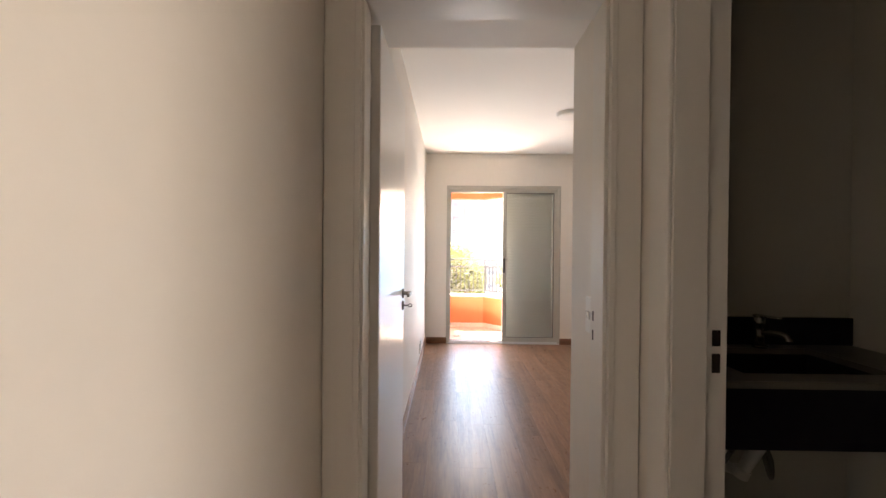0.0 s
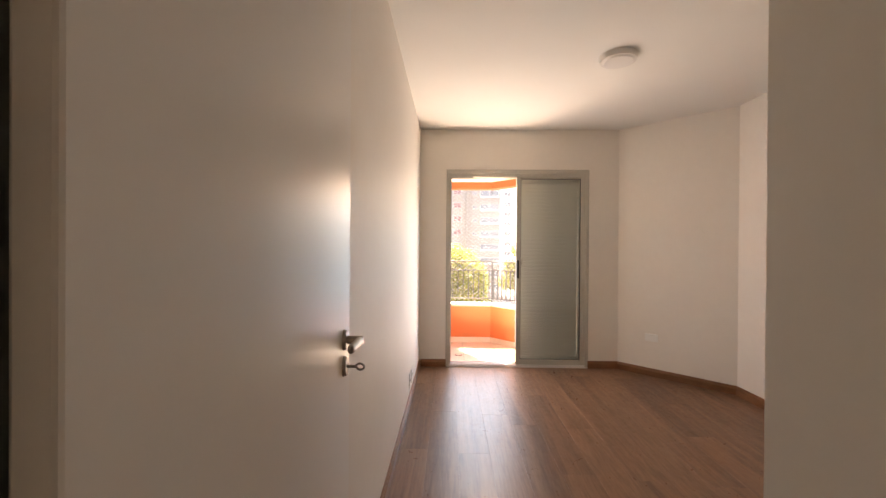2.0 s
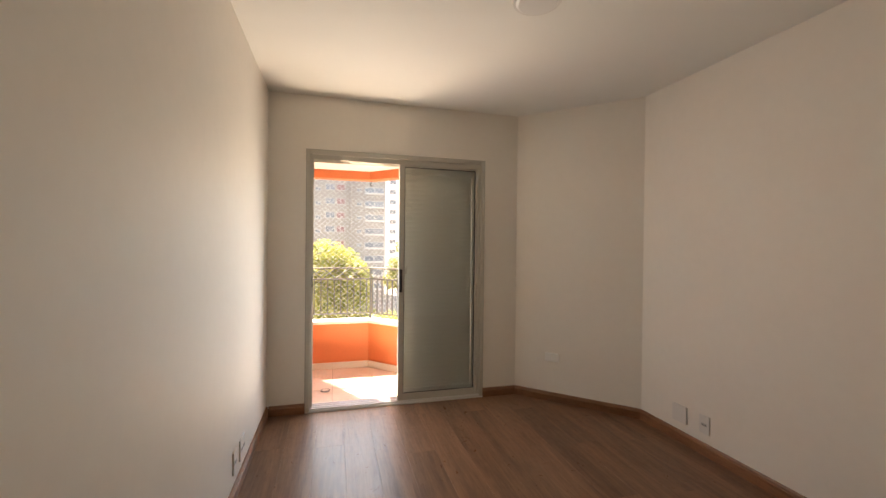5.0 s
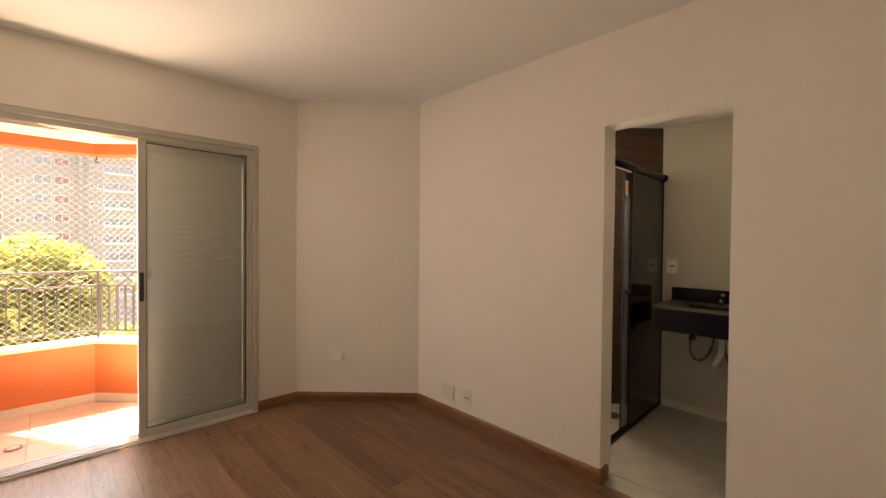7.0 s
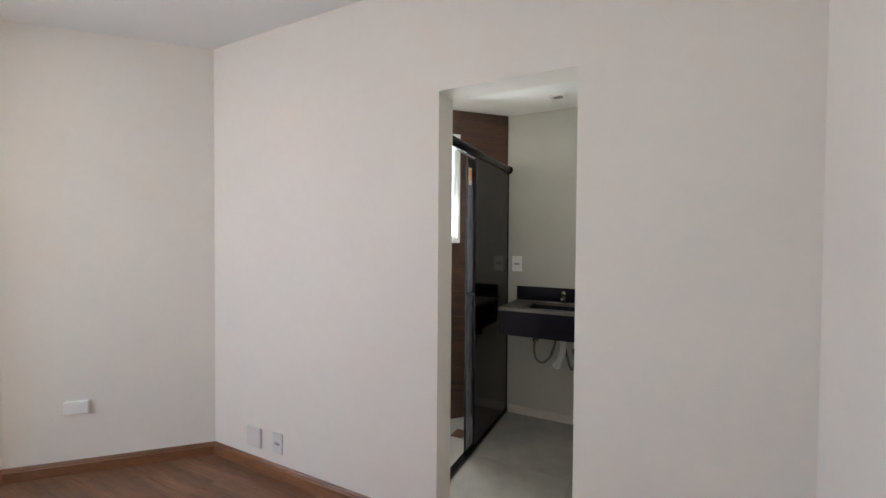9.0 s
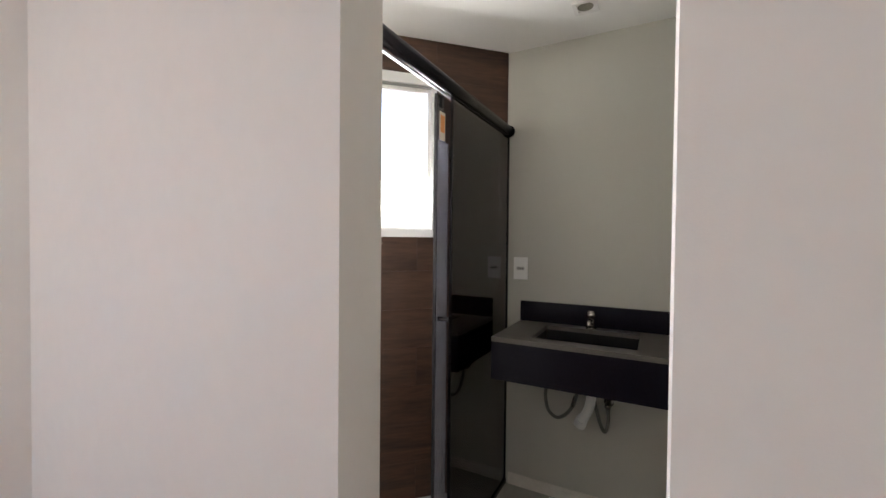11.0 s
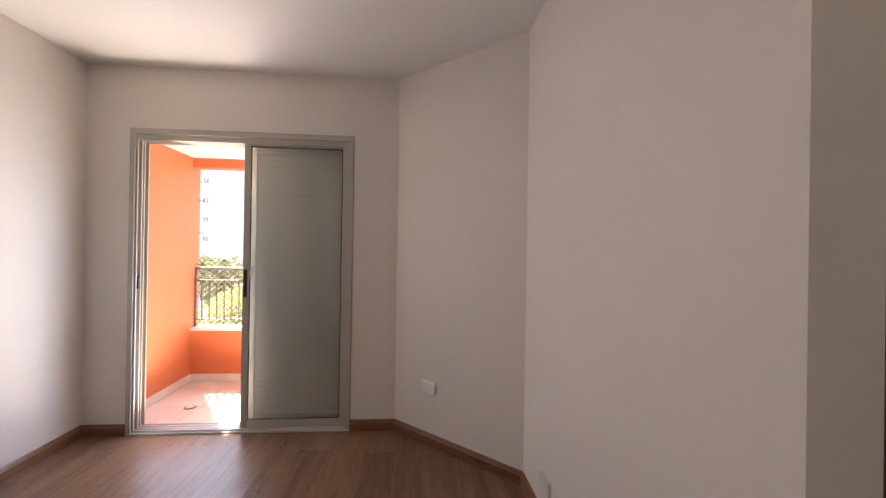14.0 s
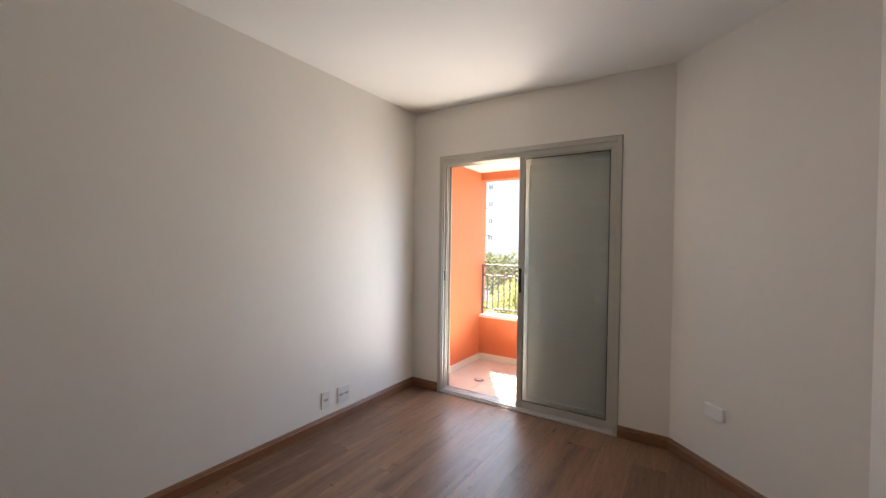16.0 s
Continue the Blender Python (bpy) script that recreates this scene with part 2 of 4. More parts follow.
def tube(bm, pts, r, n=8):
    """A round tube along a smooth line of points."""
    pts = [Vector(p) for p in pts]
    fine = []
    for i in range(len(pts) - 1):
        p0, p1, p2, p3 = pts[max(i - 1, 0)], pts[i], pts[i + 1], pts[min(i + 2, len(pts) - 1)]
        for k in range(6):
            t = k / 6
            fine.append(0.5 * ((2 * p1) + (p2 - p0) * t + (2 * p0 - 5 * p1 + 4 * p2 - p3) * t * t + (3 * p1 - p0 - 3 * p2 + p3) * t ** 3))
    fine.append(pts[-1])
    rings = []
    for i, p in enumerate(fine):
        d = (fine[min(i + 1, len(fine) - 1)] - fine[max(i - 1, 0)]).normalized()
        m = d.to_track_quat("Z", "Y").to_matrix()
        rings.append([bm.verts.new(p + m @ Vector((r * math.cos(6.28318 * k / n), r * math.sin(6.28318 * k / n), 0))) for k in range(n)])
    for a, b in zip(rings, rings[1:]):
        for k in range(n):
            f = bm.faces.new((a[k], a[(k + 1) % n], b[(k + 1) % n], b[k]))
            f.smooth = True
    bm.faces.new(rings[0][::-1])
    bm.faces.new(rings[-1])
    return bm


def mesh_of(bm, material, name, smooth=False):
    me = bpy.data.meshes.new(name)
    bmesh.ops.recalc_face_normals(bm, faces=bm.faces)
    if smooth:
        for f in bm.faces:
            f.smooth = True
    bm.to_mesh(me)
    bm.free()
    me.materials.append(material)
    return me


def part(name, bm, material, parent=None, label="", smooth=False):
    ob = new(name, mesh_of(bm, material, name, smooth))
    if parent is not None:
        ob.parent = parent
        ob.matrix_parent_inverse = parent.matrix_basis.inverted()
    return tagged(ob, label)


def piece(name, me, parent, m):
    ob = new(name, me)
    ob.parent = parent
    ob.matrix_parent_inverse = parent.matrix_basis.inverted()
    ob.matrix_basis = m
    return ob


def thing(name, loc, label, category, group="", kind="", rz=0.0):
    e = new(name)
    e.empty_display_size = 0.1
    e.matrix_basis = pose(*loc, 0, 0, rz)
    return tagged(e, label, category, group, kind)


def setting(name, bm, material, label, category):
    return tagged(part(name, bm, material), label, category, kind="structure")


def B(*a, **k):
    return box(bmesh.new(), *a, **k)


# ---------- structure ----------
H, HB, HC = 2.53, 2.335, 2.53
# bedroom walls
bm = bmesh.new()
box(bm, -0.20, -4.18, 0, 0.0, 0.0, H)
setting("wall_west", bm, PAINT, "smooth white painted bedroom wall", "wall")
bm = bmesh.new()
box(bm, -0.20, 0, 0, 0.285, 0.15, H + 0.2)
box(bm, 0.285, 0, 2.10, 1.788, 0.15, H + 0.2)
prism(bm, [(1.788, 0), (2.106, 0), (2.256, 0.15), (1.788, 0.15)], 0, H + 0.2)
setting("wall_north", bm, PAINT, "white painted wall round the balcony door", "wall")
# slanted outer wall, bedroom stretch and bathroom stretch with a window opening
bm = bmesh.new()
prism(bm, [(2.106, 0), (2.844, -0.735), (2.98, -0.735), (2.98, -0.574), (2.256, 0.15)], 0, H + 0.2)
setting("wall_slanted", bm, PAINT, "white painted slanted bedroom wall", "wall")


def along(s, off=0.0):
    """Plan place on the bathroom's slanted wall: s metres from its east end, off metres outwards."""
    k = 0.70711
    return (4.313 - s * k + off * k, -2.163 + s * k + off * k)


WS0, WS1, WZ0, WZ1 = 0.405, 0.98, 1.338, 2.154
bm = bmesh.new()
for s0, s1, z0, z1 in ((-0.2, WS0, 0, HB + 0.2), (WS1, 2.05, 0, HB + 0.2), (WS0, WS1, 0, WZ0), (WS0, WS1, WZ1, HB + 0.2)):
    prism(bm, [along(s0), along(s0, 0.16), along(s1, 0.16), along(s1)], z0, z1)
setting("wall_shower", bm, mat("grey_tile_backing", (0.12, 0.10, 0.09), 0.8, grain=0.1), "slanted shower wall behind wood-look tiles", "wall")
bm = bmesh.new()
box(bm, 2.844, -2.314, 0, 2.985, -0.735, H + 0.2)
box(bm, 2.844, -3.62, 0, 2.985, -2.906, H + 0.2)
box(bm, 2.844, -2.906, 2.02, 2.985, -2.314, H + 0.2)
setting("wall_east", bm, PAINT, "white painted wall with an open bathroom doorway", "wall")
bm = bmesh.new()
box(bm, 0.845, -3.73, 0, 2.98, -3.62, H + 0.2)
setting("wall_south", bm, PAINT, "white painted wall beside the bedroom door", "wall")
bm = bmesh.new()
box(bm, 0.845, -4.18, 0, 1.03, -3.73, H)
setting("wall_entry", bm, PAINT, "white painted side wall of the entry recess", "wall")
bm = bmesh.new()
box(bm, 0.0, -4.05, 2.153, 0.845, -3.62, H)
box(bm, 0.0, -4.18, 2.07, 0.845, -4.05, H)
setting("wall_over_door", bm, PAINT, "white painted lintel over the bedroom door", "wall")
setting("ceiling", B(-0.2, -3.62, H, 2.844, 0.0, H + 0.12), CEIL, "plain white painted bedroom ceiling", "ceiling")
# corridor
bm = bmesh.new()
box(bm, -0.20, -8.0, 0, -0.055, -4.18, HC)
setting("wall_corridor_west", bm, PAINT, "white painted corridor wall", "wall")
bm = bmesh.new()
box(bm, 0.87, -4.33, 0, 1.01, -4.18, HC)
box(bm, 0.87, -5.45, 0, 1.03, -5.03, HC)
box(bm, 0.87, -8.0, 0, 1.03, -6.30, HC)
box(bm, 0.87, -6.30, 2.10, 1.03, -5.45, HC)
box(bm, 0.87, -5.03, 2.08, 1.03, -4.33, HC)
setting("wall_corridor_east", bm, PAINT, "white painted corridor wall with bathroom doorway", "wall")
bm = bmesh.new()
box(bm, -0.20, -8.15, 0, 1.03, -8.0, HC)
setting("wall_corridor_end", bm, PAINT, "white painted corridor end wall", "wall")
setting("ceiling_corridor", B(-0.2, -8.15, HC, 1.03, -4.18, HC + 0.1), CEIL, "plain white corridor ceiling", "ceiling")
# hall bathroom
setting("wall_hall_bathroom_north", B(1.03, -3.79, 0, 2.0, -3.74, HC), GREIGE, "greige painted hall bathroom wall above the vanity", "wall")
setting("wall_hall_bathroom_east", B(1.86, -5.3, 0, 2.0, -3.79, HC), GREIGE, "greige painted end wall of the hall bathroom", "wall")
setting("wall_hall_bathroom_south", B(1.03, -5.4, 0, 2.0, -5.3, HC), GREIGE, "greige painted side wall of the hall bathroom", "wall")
setting("ceiling_hall_bathroom", B(1.03, -5.4, HB, 2.0, -3.74, HB + 0.1), CEIL, "white hall bathroom ceiling", "ceiling")
setting("floor_hall_bathroom", B(1.03, -5.4, -0.1, 2.0, -3.79, 0.0), MARBLE, "beige hall bathroom floor", "floor")
# unseen side room off the corridor, assumed so that its window lights it
bm = bmesh.new()
box(bm, 2.0, -5.45, 0, 3.3, -5.35, HC)
box(bm, 1.03, -8.15, 0, 3.3, -8.0, HC)
box(bm, 3.2, -6.75, 0, 3.3, -5.45, HC)
box(bm, 3.2, -8.0, 0, 3.3, -7.95, HC)
box(bm, 3.2, -7.95, 0, 3.3, -6.75, 0.8)
box(bm, 3.2, -7.95, 2.15, 3.3, -6.75, HC)
setting("wall_side_room", bm, PAINT, "unseen side room walls, white painted, with a window", "wall")
setting("ceiling_side_room", B(1.03, -8.15, HC, 3.3, -5.35, HC + 0.1), CEIL, "plain white side room ceiling", "ceiling")
setting("floor_side_room", B(1.03, -8.15, -0.12, 3.3, -5.4, -0.002), FLOORWOOD, "brown laminate side room floor", "floor")
# ensuite
bm = bmesh.new()
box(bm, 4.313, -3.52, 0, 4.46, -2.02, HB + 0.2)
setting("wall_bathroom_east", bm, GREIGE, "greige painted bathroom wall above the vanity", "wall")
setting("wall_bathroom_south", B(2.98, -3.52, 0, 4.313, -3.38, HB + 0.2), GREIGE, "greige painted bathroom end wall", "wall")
bm = bmesh.new()
prism(bm, [(2.98, -3.38), (4.313, -3.38), (4.313, -2.163), (2.98, -0.83)], HB, HB + 0.12)
setting("ceiling_bathroom", bm, CEIL, "white bathroom ceiling", "ceiling")
bm = bmesh.new()
prism(bm, [(2.844, -3.38), (4.313, -3.38), (4.313, -2.163), (2.98, -0.83), (2.98, -2.31), (2.844, -2.31)], -0.1, 0.0)
floor_bath = setting("floor_bathroom", bm, MARBLE, "smooth beige porcelain bathroom floor", "floor")
# floors
floor = setting("floor", B(-0.2, -8.15, -0.12, 2.844, 0.0, -0.006), mat("dark_floor_underlay", (0.05, 0.03, 0.02), 0.9, grain=0.1),
                "brown laminate wood plank floor with faint scuffs", "floor")
# balcony
BX, BY = 0.08, 1.20
bm = bmesh.new()
box(bm, BX - 0.15, 0.15, -0.3, BX, BY + 0.14, 2.9)
setting("wall_balcony_west", bm, ORANGE, "orange painted balcony side wall", "wall")
K = 0.70711
FRONT = [(BX, BY), (0.878, BY), (1.935, BY - 1.057)]
OUTER = [(BX, BY + 0.14), (0.878 + 0.14 * 0.414, BY + 0.14), (1.935 + 0.14 * 1.414, BY - 1.057)]


def strip(bm, z0, z1, off0=0.0, off1=0.14):
    """A band that follows the balcony's bent front, from off0 to off1 metres outwards."""
    def line(o):
        return [(BX, BY + o), (0.878 + o * 0.4142, BY + o), (1.928 + o * 1.4142, BY - 1.05)]
    a, b = line(off0), line(off1)
    prism(bm, [a[0], a[1], b[1], b[0]], z0, z1)
    prism(bm, [a[1], a[2], b[2], b[1]], z0, z1)
    return bm


setting("wall_parapet", strip(bmesh.new(), -0.3, 0.475), ORANGE, "low orange painted balcony parapet", "parapet")
setting("parapet_cap", strip(bmesh.new(), 0.475, 0.505, -0.02, 0.16), STONE, "pale stone cap on the balcony parapet", "parapet cap")
setting("trim_balcony", strip(bmesh.new(), -0.02, 0.05, -0.012, 0.0), STONE, "pale stone skirting along the parapet", "skirting")
setting("trim_balcony_side", B(BX, 0.15, -0.02, BX + 0.012, BY - 0.012, 0.05), STONE, "pale stone skirting along the balcony wall", "skirting")
setting("beam_balcony", strip(bmesh.new(), 2.075, 2.165, 0.0, 0.14), ORANGE, "orange painted edge beam over the balcony", "beam")
# Unseen band; its added overhang ends the sun patch at the door.
setting("sun_stop_band", strip(bmesh.new(), 2.165, 2.9, 0.0, 0.33), ORANGE, "unseen orange band over the balcony, added to stop the sun", "facade")
bm = bmesh.new()
prism(bm, [(BX, 0.15), (1.935, 0.15), (0.878, BY), (BX, BY)], 2.165, 2.30)
setting("ceiling_balcony", bm, CEIL, "white balcony ceiling", "ceiling")
bm = bmesh.new()
prism(bm, [(BX, 0.15), (1.935, 0.15), (0.878, BY), (BX, BY)], -0.3, -0.026)
floor_balcony = setting("floor_balcony", bm, GROUT, "pinkish stone tile balcony floor", "floor")
setting("roof_outside", B(-3, -8.2, 2.75, 5, 0.15, 2.9), STONE, "concrete slab over the flat", "slab")


# ---------- skirting ----------
def skirt(parent, a, b, h=0.078, d=0.016, material=SKIRT):
    """A straight run of skirting board from plan point a to b, standing on the side to the right of a-b, with a moulded top."""
    a, b = Vector(a), Vector(b)
    u = (b - a).normalized()
    n = Vector((u.y, -u.x))
    prof = [(0, 0), (d, 0), (d, h * 0.72), (d * 0.72, h * 0.78), (d * 0.72, h * 0.86), (d * 0.35, h), (0, h)]
    bm = bmesh.new()
    ends = [[bm.verts.new((*(p + n * o), z)) for o, z in prof] for p in (a, b)]
    for i in range(len(prof)):
        j = (i + 1) % len(prof)
        bm.faces.new((ends[0][i], ends[0][j], ends[1][j], ends[1][i]))
    bm.faces.new(ends[0])
    bm.faces.new(ends[1][::-1])
    return part("skirting_board", bm, material, parent)


base = thing("baseboard", (0, 0, 0), "reddish brown wooden skirting board", "baseboard", kind="structure")
skirt(base, (0.0, -4.04), (0.0, 0.0))
skirt(base, (0.016, 0.0), (0.283, 0.0))
skirt(base, (1.79, 0.0), (2.108, 0.0))
skirt(base, (2.106, 0.0), (2.844, -0.735))
skirt(base, (2.844, -0.735), (2.844, -2.314))
skirt(base, (2.828, -2.314), (2.930, -2.314), d=0.014)
skirt(base, (2.844, -2.906), (2.844, -3.62))
skirt(base, (2.844, -3.62), (0.845, -3.62))
skirt(base, (0.845, -3.62), (0.845, -4.04))
base_b = thing("baseboard_bathroom", (0, 0, 0), "pale stone skirting in the bathroom", "baseboard", kind="structure")
skirt(base_b, (4.313, -2.19), (4.313, -3.38), 0.062, 0.012, STONE)


# ---------- balcony sliding door ----------
sd = thing("balcony_sliding_door", (0.285, 0.0, 0.0), "beige aluminium sliding balcony door, half open, with shutter leaf", "sliding door")
X0, X1, ZT = 0.285, 1.788, 2.10


def frame_bars(parent, name, bars, material, bevel=0.003, label=""):
    for b in bars:
        part(name, B(*b, bevel=bevel), material, parent, label)


frame_bars(sd, "jamb", [(X0, -0.012, 0, X0 + 0.032, 0.0, ZT), (X1 - 0.032, -0.012, 0, X1, 0.0, ZT)], ALU)
part("head", B(X0 + 0.032, -0.012, ZT - 0.036, X1 - 0.032, 0.0, ZT, bevel=0.003), ALU, sd)
bm = bmesh.new()
for k in range(4):
    box(bm, X0 + 0.004, 0.002 + 0.036 * k, 0.028, X0 + 0.044 + 0.006 * (k % 2), 0.010 + 0.036 * k, ZT - 0.075)
    box(bm, X1 - 0.050, 0.002 + 0.036 * k, 0.028, X1 - 0.004, 0.010 + 0.036 * k, ZT - 0.075)
box(bm, X0 + 0.001, 0.001, 0.0, X0 + 0.022, 0.146, ZT - 0.001)
box(bm, X1 - 0.022, 0.001, 0.0, X1 - 0.001, 0.146, ZT - 0.001)
part("side_track", bm, ALU, sd)
bm = bmesh.new()
box(bm, X0 + 0.03, 0.001, ZT - 0.04, X1 - 0.03, 0.146, ZT - 0.001)
for k in range(4):
    box(bm, X0 + 0.03, 0.002 + 0.036 * k, ZT - 0.075, X1 - 0.03, 0.010 + 0.036 * k, ZT - 0.04)
part("top_track", bm, ALU, sd)
bm = bmesh.new()
box(bm, X0, -0.014, -0.004, X1, 0.148, 0.012)
for k in range(4):
    box(bm, X0 + 0.03, 0.002 + 0.036 * k, 0.012, X1 - 0.03, 0.008 + 0.036 * k, 0.028)
part("threshold", bm, mat("bare_aluminium", (0.72, 0.72, 0.72), 0.32, 0.7, grain=0.05, scale=60), sd, "bare aluminium threshold track")
bm = bmesh.new()
for q4 in ((X0 - 0.004, -0.005, 0, X0, 0.0, ZT + 0.004), (X1, -0.005, 0, X1 + 0.004, 0.0, ZT + 0.004), (X0, -0.005, ZT, X1, 0.0, ZT + 0.004)):
    box(bm, *q4)
part("sealant", bm, CAULK, sd, "grey sealant line round the frame")
bm = bmesh.new()
box(bm, X0 + 0.022, 0.016, 1.00, X0 + 0.052, 0.034, 1.09, bevel=0.003)
part("strike", bm, BLACKPL, sd, "small dark latch strike on the jamb")
# glazed leaf
L0, L1 = 1.028, 1.755
leaf = part("leaf", B(L0, 0.012, 0.016, L0 + 0.046, 0.040, 2.05, bevel=0.003), ALU, sd)
for b in ((L1 - 0.044, 0.012, 0.016, L1, 0.040, 2.05), (L0 + 0.046, 0.013, 0.016, L1 - 0.044, 0.039, 0.082), (L0 + 0.046, 0.013, 2.012, L1 - 0.044, 0.039, 2.05)):
    part("leaf_bar", B(*b, bevel=0.003), ALU, leaf)
pane = part("pane", B(L0 + 0.046, 0.024, 0.082, L1 - 0.044, 0.029, 2.012), CLEAR, leaf, "clear glass pane")
pane.visible_shadow = False
bm = bmesh.new()
for b in ((L0 + 0.046, 0.019, 0.082, L0 + 0.050, 0.024, 2.012), (L1 - 0.052, 0.019, 0.082, L1 - 0.044, 0.024, 2.012),
          (L0 + 0.050, 0.019, 0.082, L1 - 0.052, 0.024, 0.087), (L0 + 0.050, 0.019, 2.006, L1 - 0.052, 0.024, 2.012)):
    box(bm, *b)
part("seal", bm, RUBBER, leaf, "black rubber glazing seal")
bm = bmesh.new()
box(bm, L0 + 0.008, 0.006, 0.947, L0 + 0.032, 0.0125, 1.141, bevel=0.004)
box(bm, L0 + 0.014, 0.000, 0.965, L0 + 0.020, 0.007, 1.123, bevel=0.002)
part("handle", bm, BLACKPL, leaf, "black flush pull handle")
bm = bmesh.new()
box(bm, L0 + 0.050, 0.010, 1.10, L0 + 0.072, 0.016, 1.135, bevel=0.003)
rod(bm, (L0 + 0.061, 0.012, 1.13), (L0 + 0.075, 0.008, 1.165), 0.006, 8)
part("latch", bm, ALU, leaf)
# shutter leaf with slats behind the pane
S0, S1 = 1.04, 1.755
shut = part("shutter", B(S0, 0.086, 0.03, S0 + 0.05, 0.108, 2.03, bevel=0.002), ALU_IN, sd, "grey aluminium louvred shutter leaf")
for b in ((S1 - 0.05, 0.086, 0.03, S1, 0.108, 2.03), (S0 + 0.05, 0.087, 0.03, S1 - 0.05, 0.107, 0.10), (S0 + 0.05, 0.087, 1.97, S1 - 0.05, 0.107, 2.03)):
    part("shutter_bar", B(*b, bevel=0.002), ALU_IN, shut)
bm = bmesh.new()
SLW = (S1 - S0 - 0.102) / 2
arc = [(-0.0011 * math.cos(a * 0.31), 0.0205 * a / 5) for a in range(-5, 6)]
ring = [[bm.verts.new((sx * SLW, y + o, z)) for y, z in arc] for sx, o in ((-1, 0.0), (1, 0.0), (1, 0.0012), (-1, 0.0012))]
for a, b in zip(ring, ring[1:] + ring[:1]):
    for k in range(len(arc) - 1):
        bm.faces.new((a[k], a[k + 1], b[k + 1], b[k]))
for k in (0, len(arc) - 1):
    bm.faces.new([r[k] for r in ring])
bmesh.ops.transform(bm, matrix=Matrix.Rotation(radians(-1.3), 4, "X"), verts=bm.verts)
slat = mesh_of(bm, ALU_IN, "slat")
z = 0.112
while z < 1.99:
    piece("slat", slat, shut, pose((S0 + S1) / 2, 0.099, z))
    z += 0.0405


# ---------- bedroom door ----------
DJ0, DJ1, DZ = 0.054, 0.775, 2.03
fr = thing("door_frame_bedroom", (0.4, -4.1, 0), "white enamelled wooden door frame with casing", "door frame", kind="structure")
part("jamb", B(0.004, -4.184, 0, DJ0, -4.05, DZ + 0.03, bevel=0.002), CASING, fr)
part("jamb", B(DJ1, -4.184, 0, 0.842, -4.05, DZ + 0.03, bevel=0.002), CASING, fr)
part("head", B(DJ0, -4.184, DZ, DJ1, -4.05, DZ + 0.03, bevel=0.002), CASING, fr)
part("stop", B(DJ1 - 0.012, -4.184, 0, DJ1, -4.11, DZ, bevel=0.002), CASING, fr)
part("stop", B(DJ0, -4.184, 0, DJ0 + 0.010, -4.10, DZ, bevel=0.002), CASING, fr)
part("stop", B(DJ0 + 0.010, -4.184, DZ - 0.012, DJ1 - 0.012, -4.10, DZ, bevel=0.002), CASING, fr)
for x0, x1 in ((-0.053, DJ0 + 0.002), (DJ1 - 0.002, 0.866)):
    part("casing", B(x0, -4.198, 0, x1, -4.184, DZ + 0.10, bevel=0.004), CASING, fr)
part("casing", B(DJ0 + 0.002, -4.198, DZ - 0.002, DJ1 - 0.002, -4.184, DZ + 0.10, bevel=0.004), CASING, fr)
for x0, x1 in ((DJ0 - 0.016, DJ0 + 0.002), (DJ1 - 0.002, DJ1 + 0.016)):
    part("bead", B(x0, -4.205, 0, x1, -4.1985, DZ + 0.016, bevel=0.002), CASING, fr)
for z0, z1 in ((1.063, 1.093), (1.002, 1.034)):
    part("strike_hole", B(DJ1 - 0.002, -4.083, z0, DJ1 + 0.001, -4.071, z1, bevel=0.001), HOLE_DARK, fr, "near-black block for the shade in a strike hole")

door = thing("bedroom_door", (0.07, -4.03, 0.0), "white glossy flush wooden door standing open along the wall", "door")
part("panel", B(0.052, -4.044, 0.012, 0.086, -3.323, 2.02, bevel=0.0045), GLOSS, door)
for z in (0.25, 1.06, 1.82):
    bm = bmesh.new()
    rod(bm, (0.051, -4.047, z - 0.040), (0.051, -4.047, z + 0.040), 0.005, 10)
    rod(bm, (0.051, -4.047, z - 0.045), (0.051, -4.047, z + 0.045), 0.003, 8)
    box(bm, 0.054, -4.0450, z - 0.04, 0.075, -4.0435, z + 0.04)
    part("hinge", bm, CASING, door, "painted butt hinge")


def escutcheon(z):
    bm = bmesh.new()
    bmesh.ops.create_cone(bm, cap_ends=True, segments=28, radius1=1, radius2=0.86, depth=1, matrix=Matrix.Translation((0, 0, 0.5)))
    bmesh.ops.transform(bm, matrix=pose(0.086, -3.378, z, 0, 90, 0) @ Matrix.Diagonal((0.024, 0.0165, 0.008, 1)), verts=bm.verts)
    return bm


ros = part("rosette", escutcheon(1.062), DARKSTEEL, door, "oval chrome rosette")
bm = bmesh.new()
rod(bm, (0.092, -3.378, 1.062), (0.130, -3.378, 1.062), 0.0095, 14)
box(bm, 0.116, -3.468, 1.053, 0.131, -3.368, 1.071, bevel=0.006)
part("lever", bm, DARKSTEEL, ros, "brushed chrome lever handle")
esc = part("key_plate", escutcheon(1.002), DARKSTEEL, door, "oval chrome keyhole plate")
bm = bmesh.new()
rod(bm, (0.092, -3.378, 1.002), (0.115, -3.378, 1.002), 0.0038, 8)
tube(bm, [(0.114, -3.378, 1.002), (0.120, -3.380, 1.009), (0.129, -3.382, 1.009), (0.134, -3.382, 1.003), (0.130, -3.382, 0.997), (0.121, -3.380, 0.996), (0.114, -3.378, 1.002)], 0.0026, 6)
part("key", bm, DARKSTEEL, esc, "steel key in the lock")

# ---------- hall bathroom door frame ----------
fr2 = thing("door_frame_hall_bathroom", (0.95, -4.33, 0), "white enamelled door frame of the hall bathroom", "door frame", kind="structure")
part("jamb", B(0.868, -4.345, 0, 1.012, -4.33, 2.06, bevel=0.002), CASING, fr2)
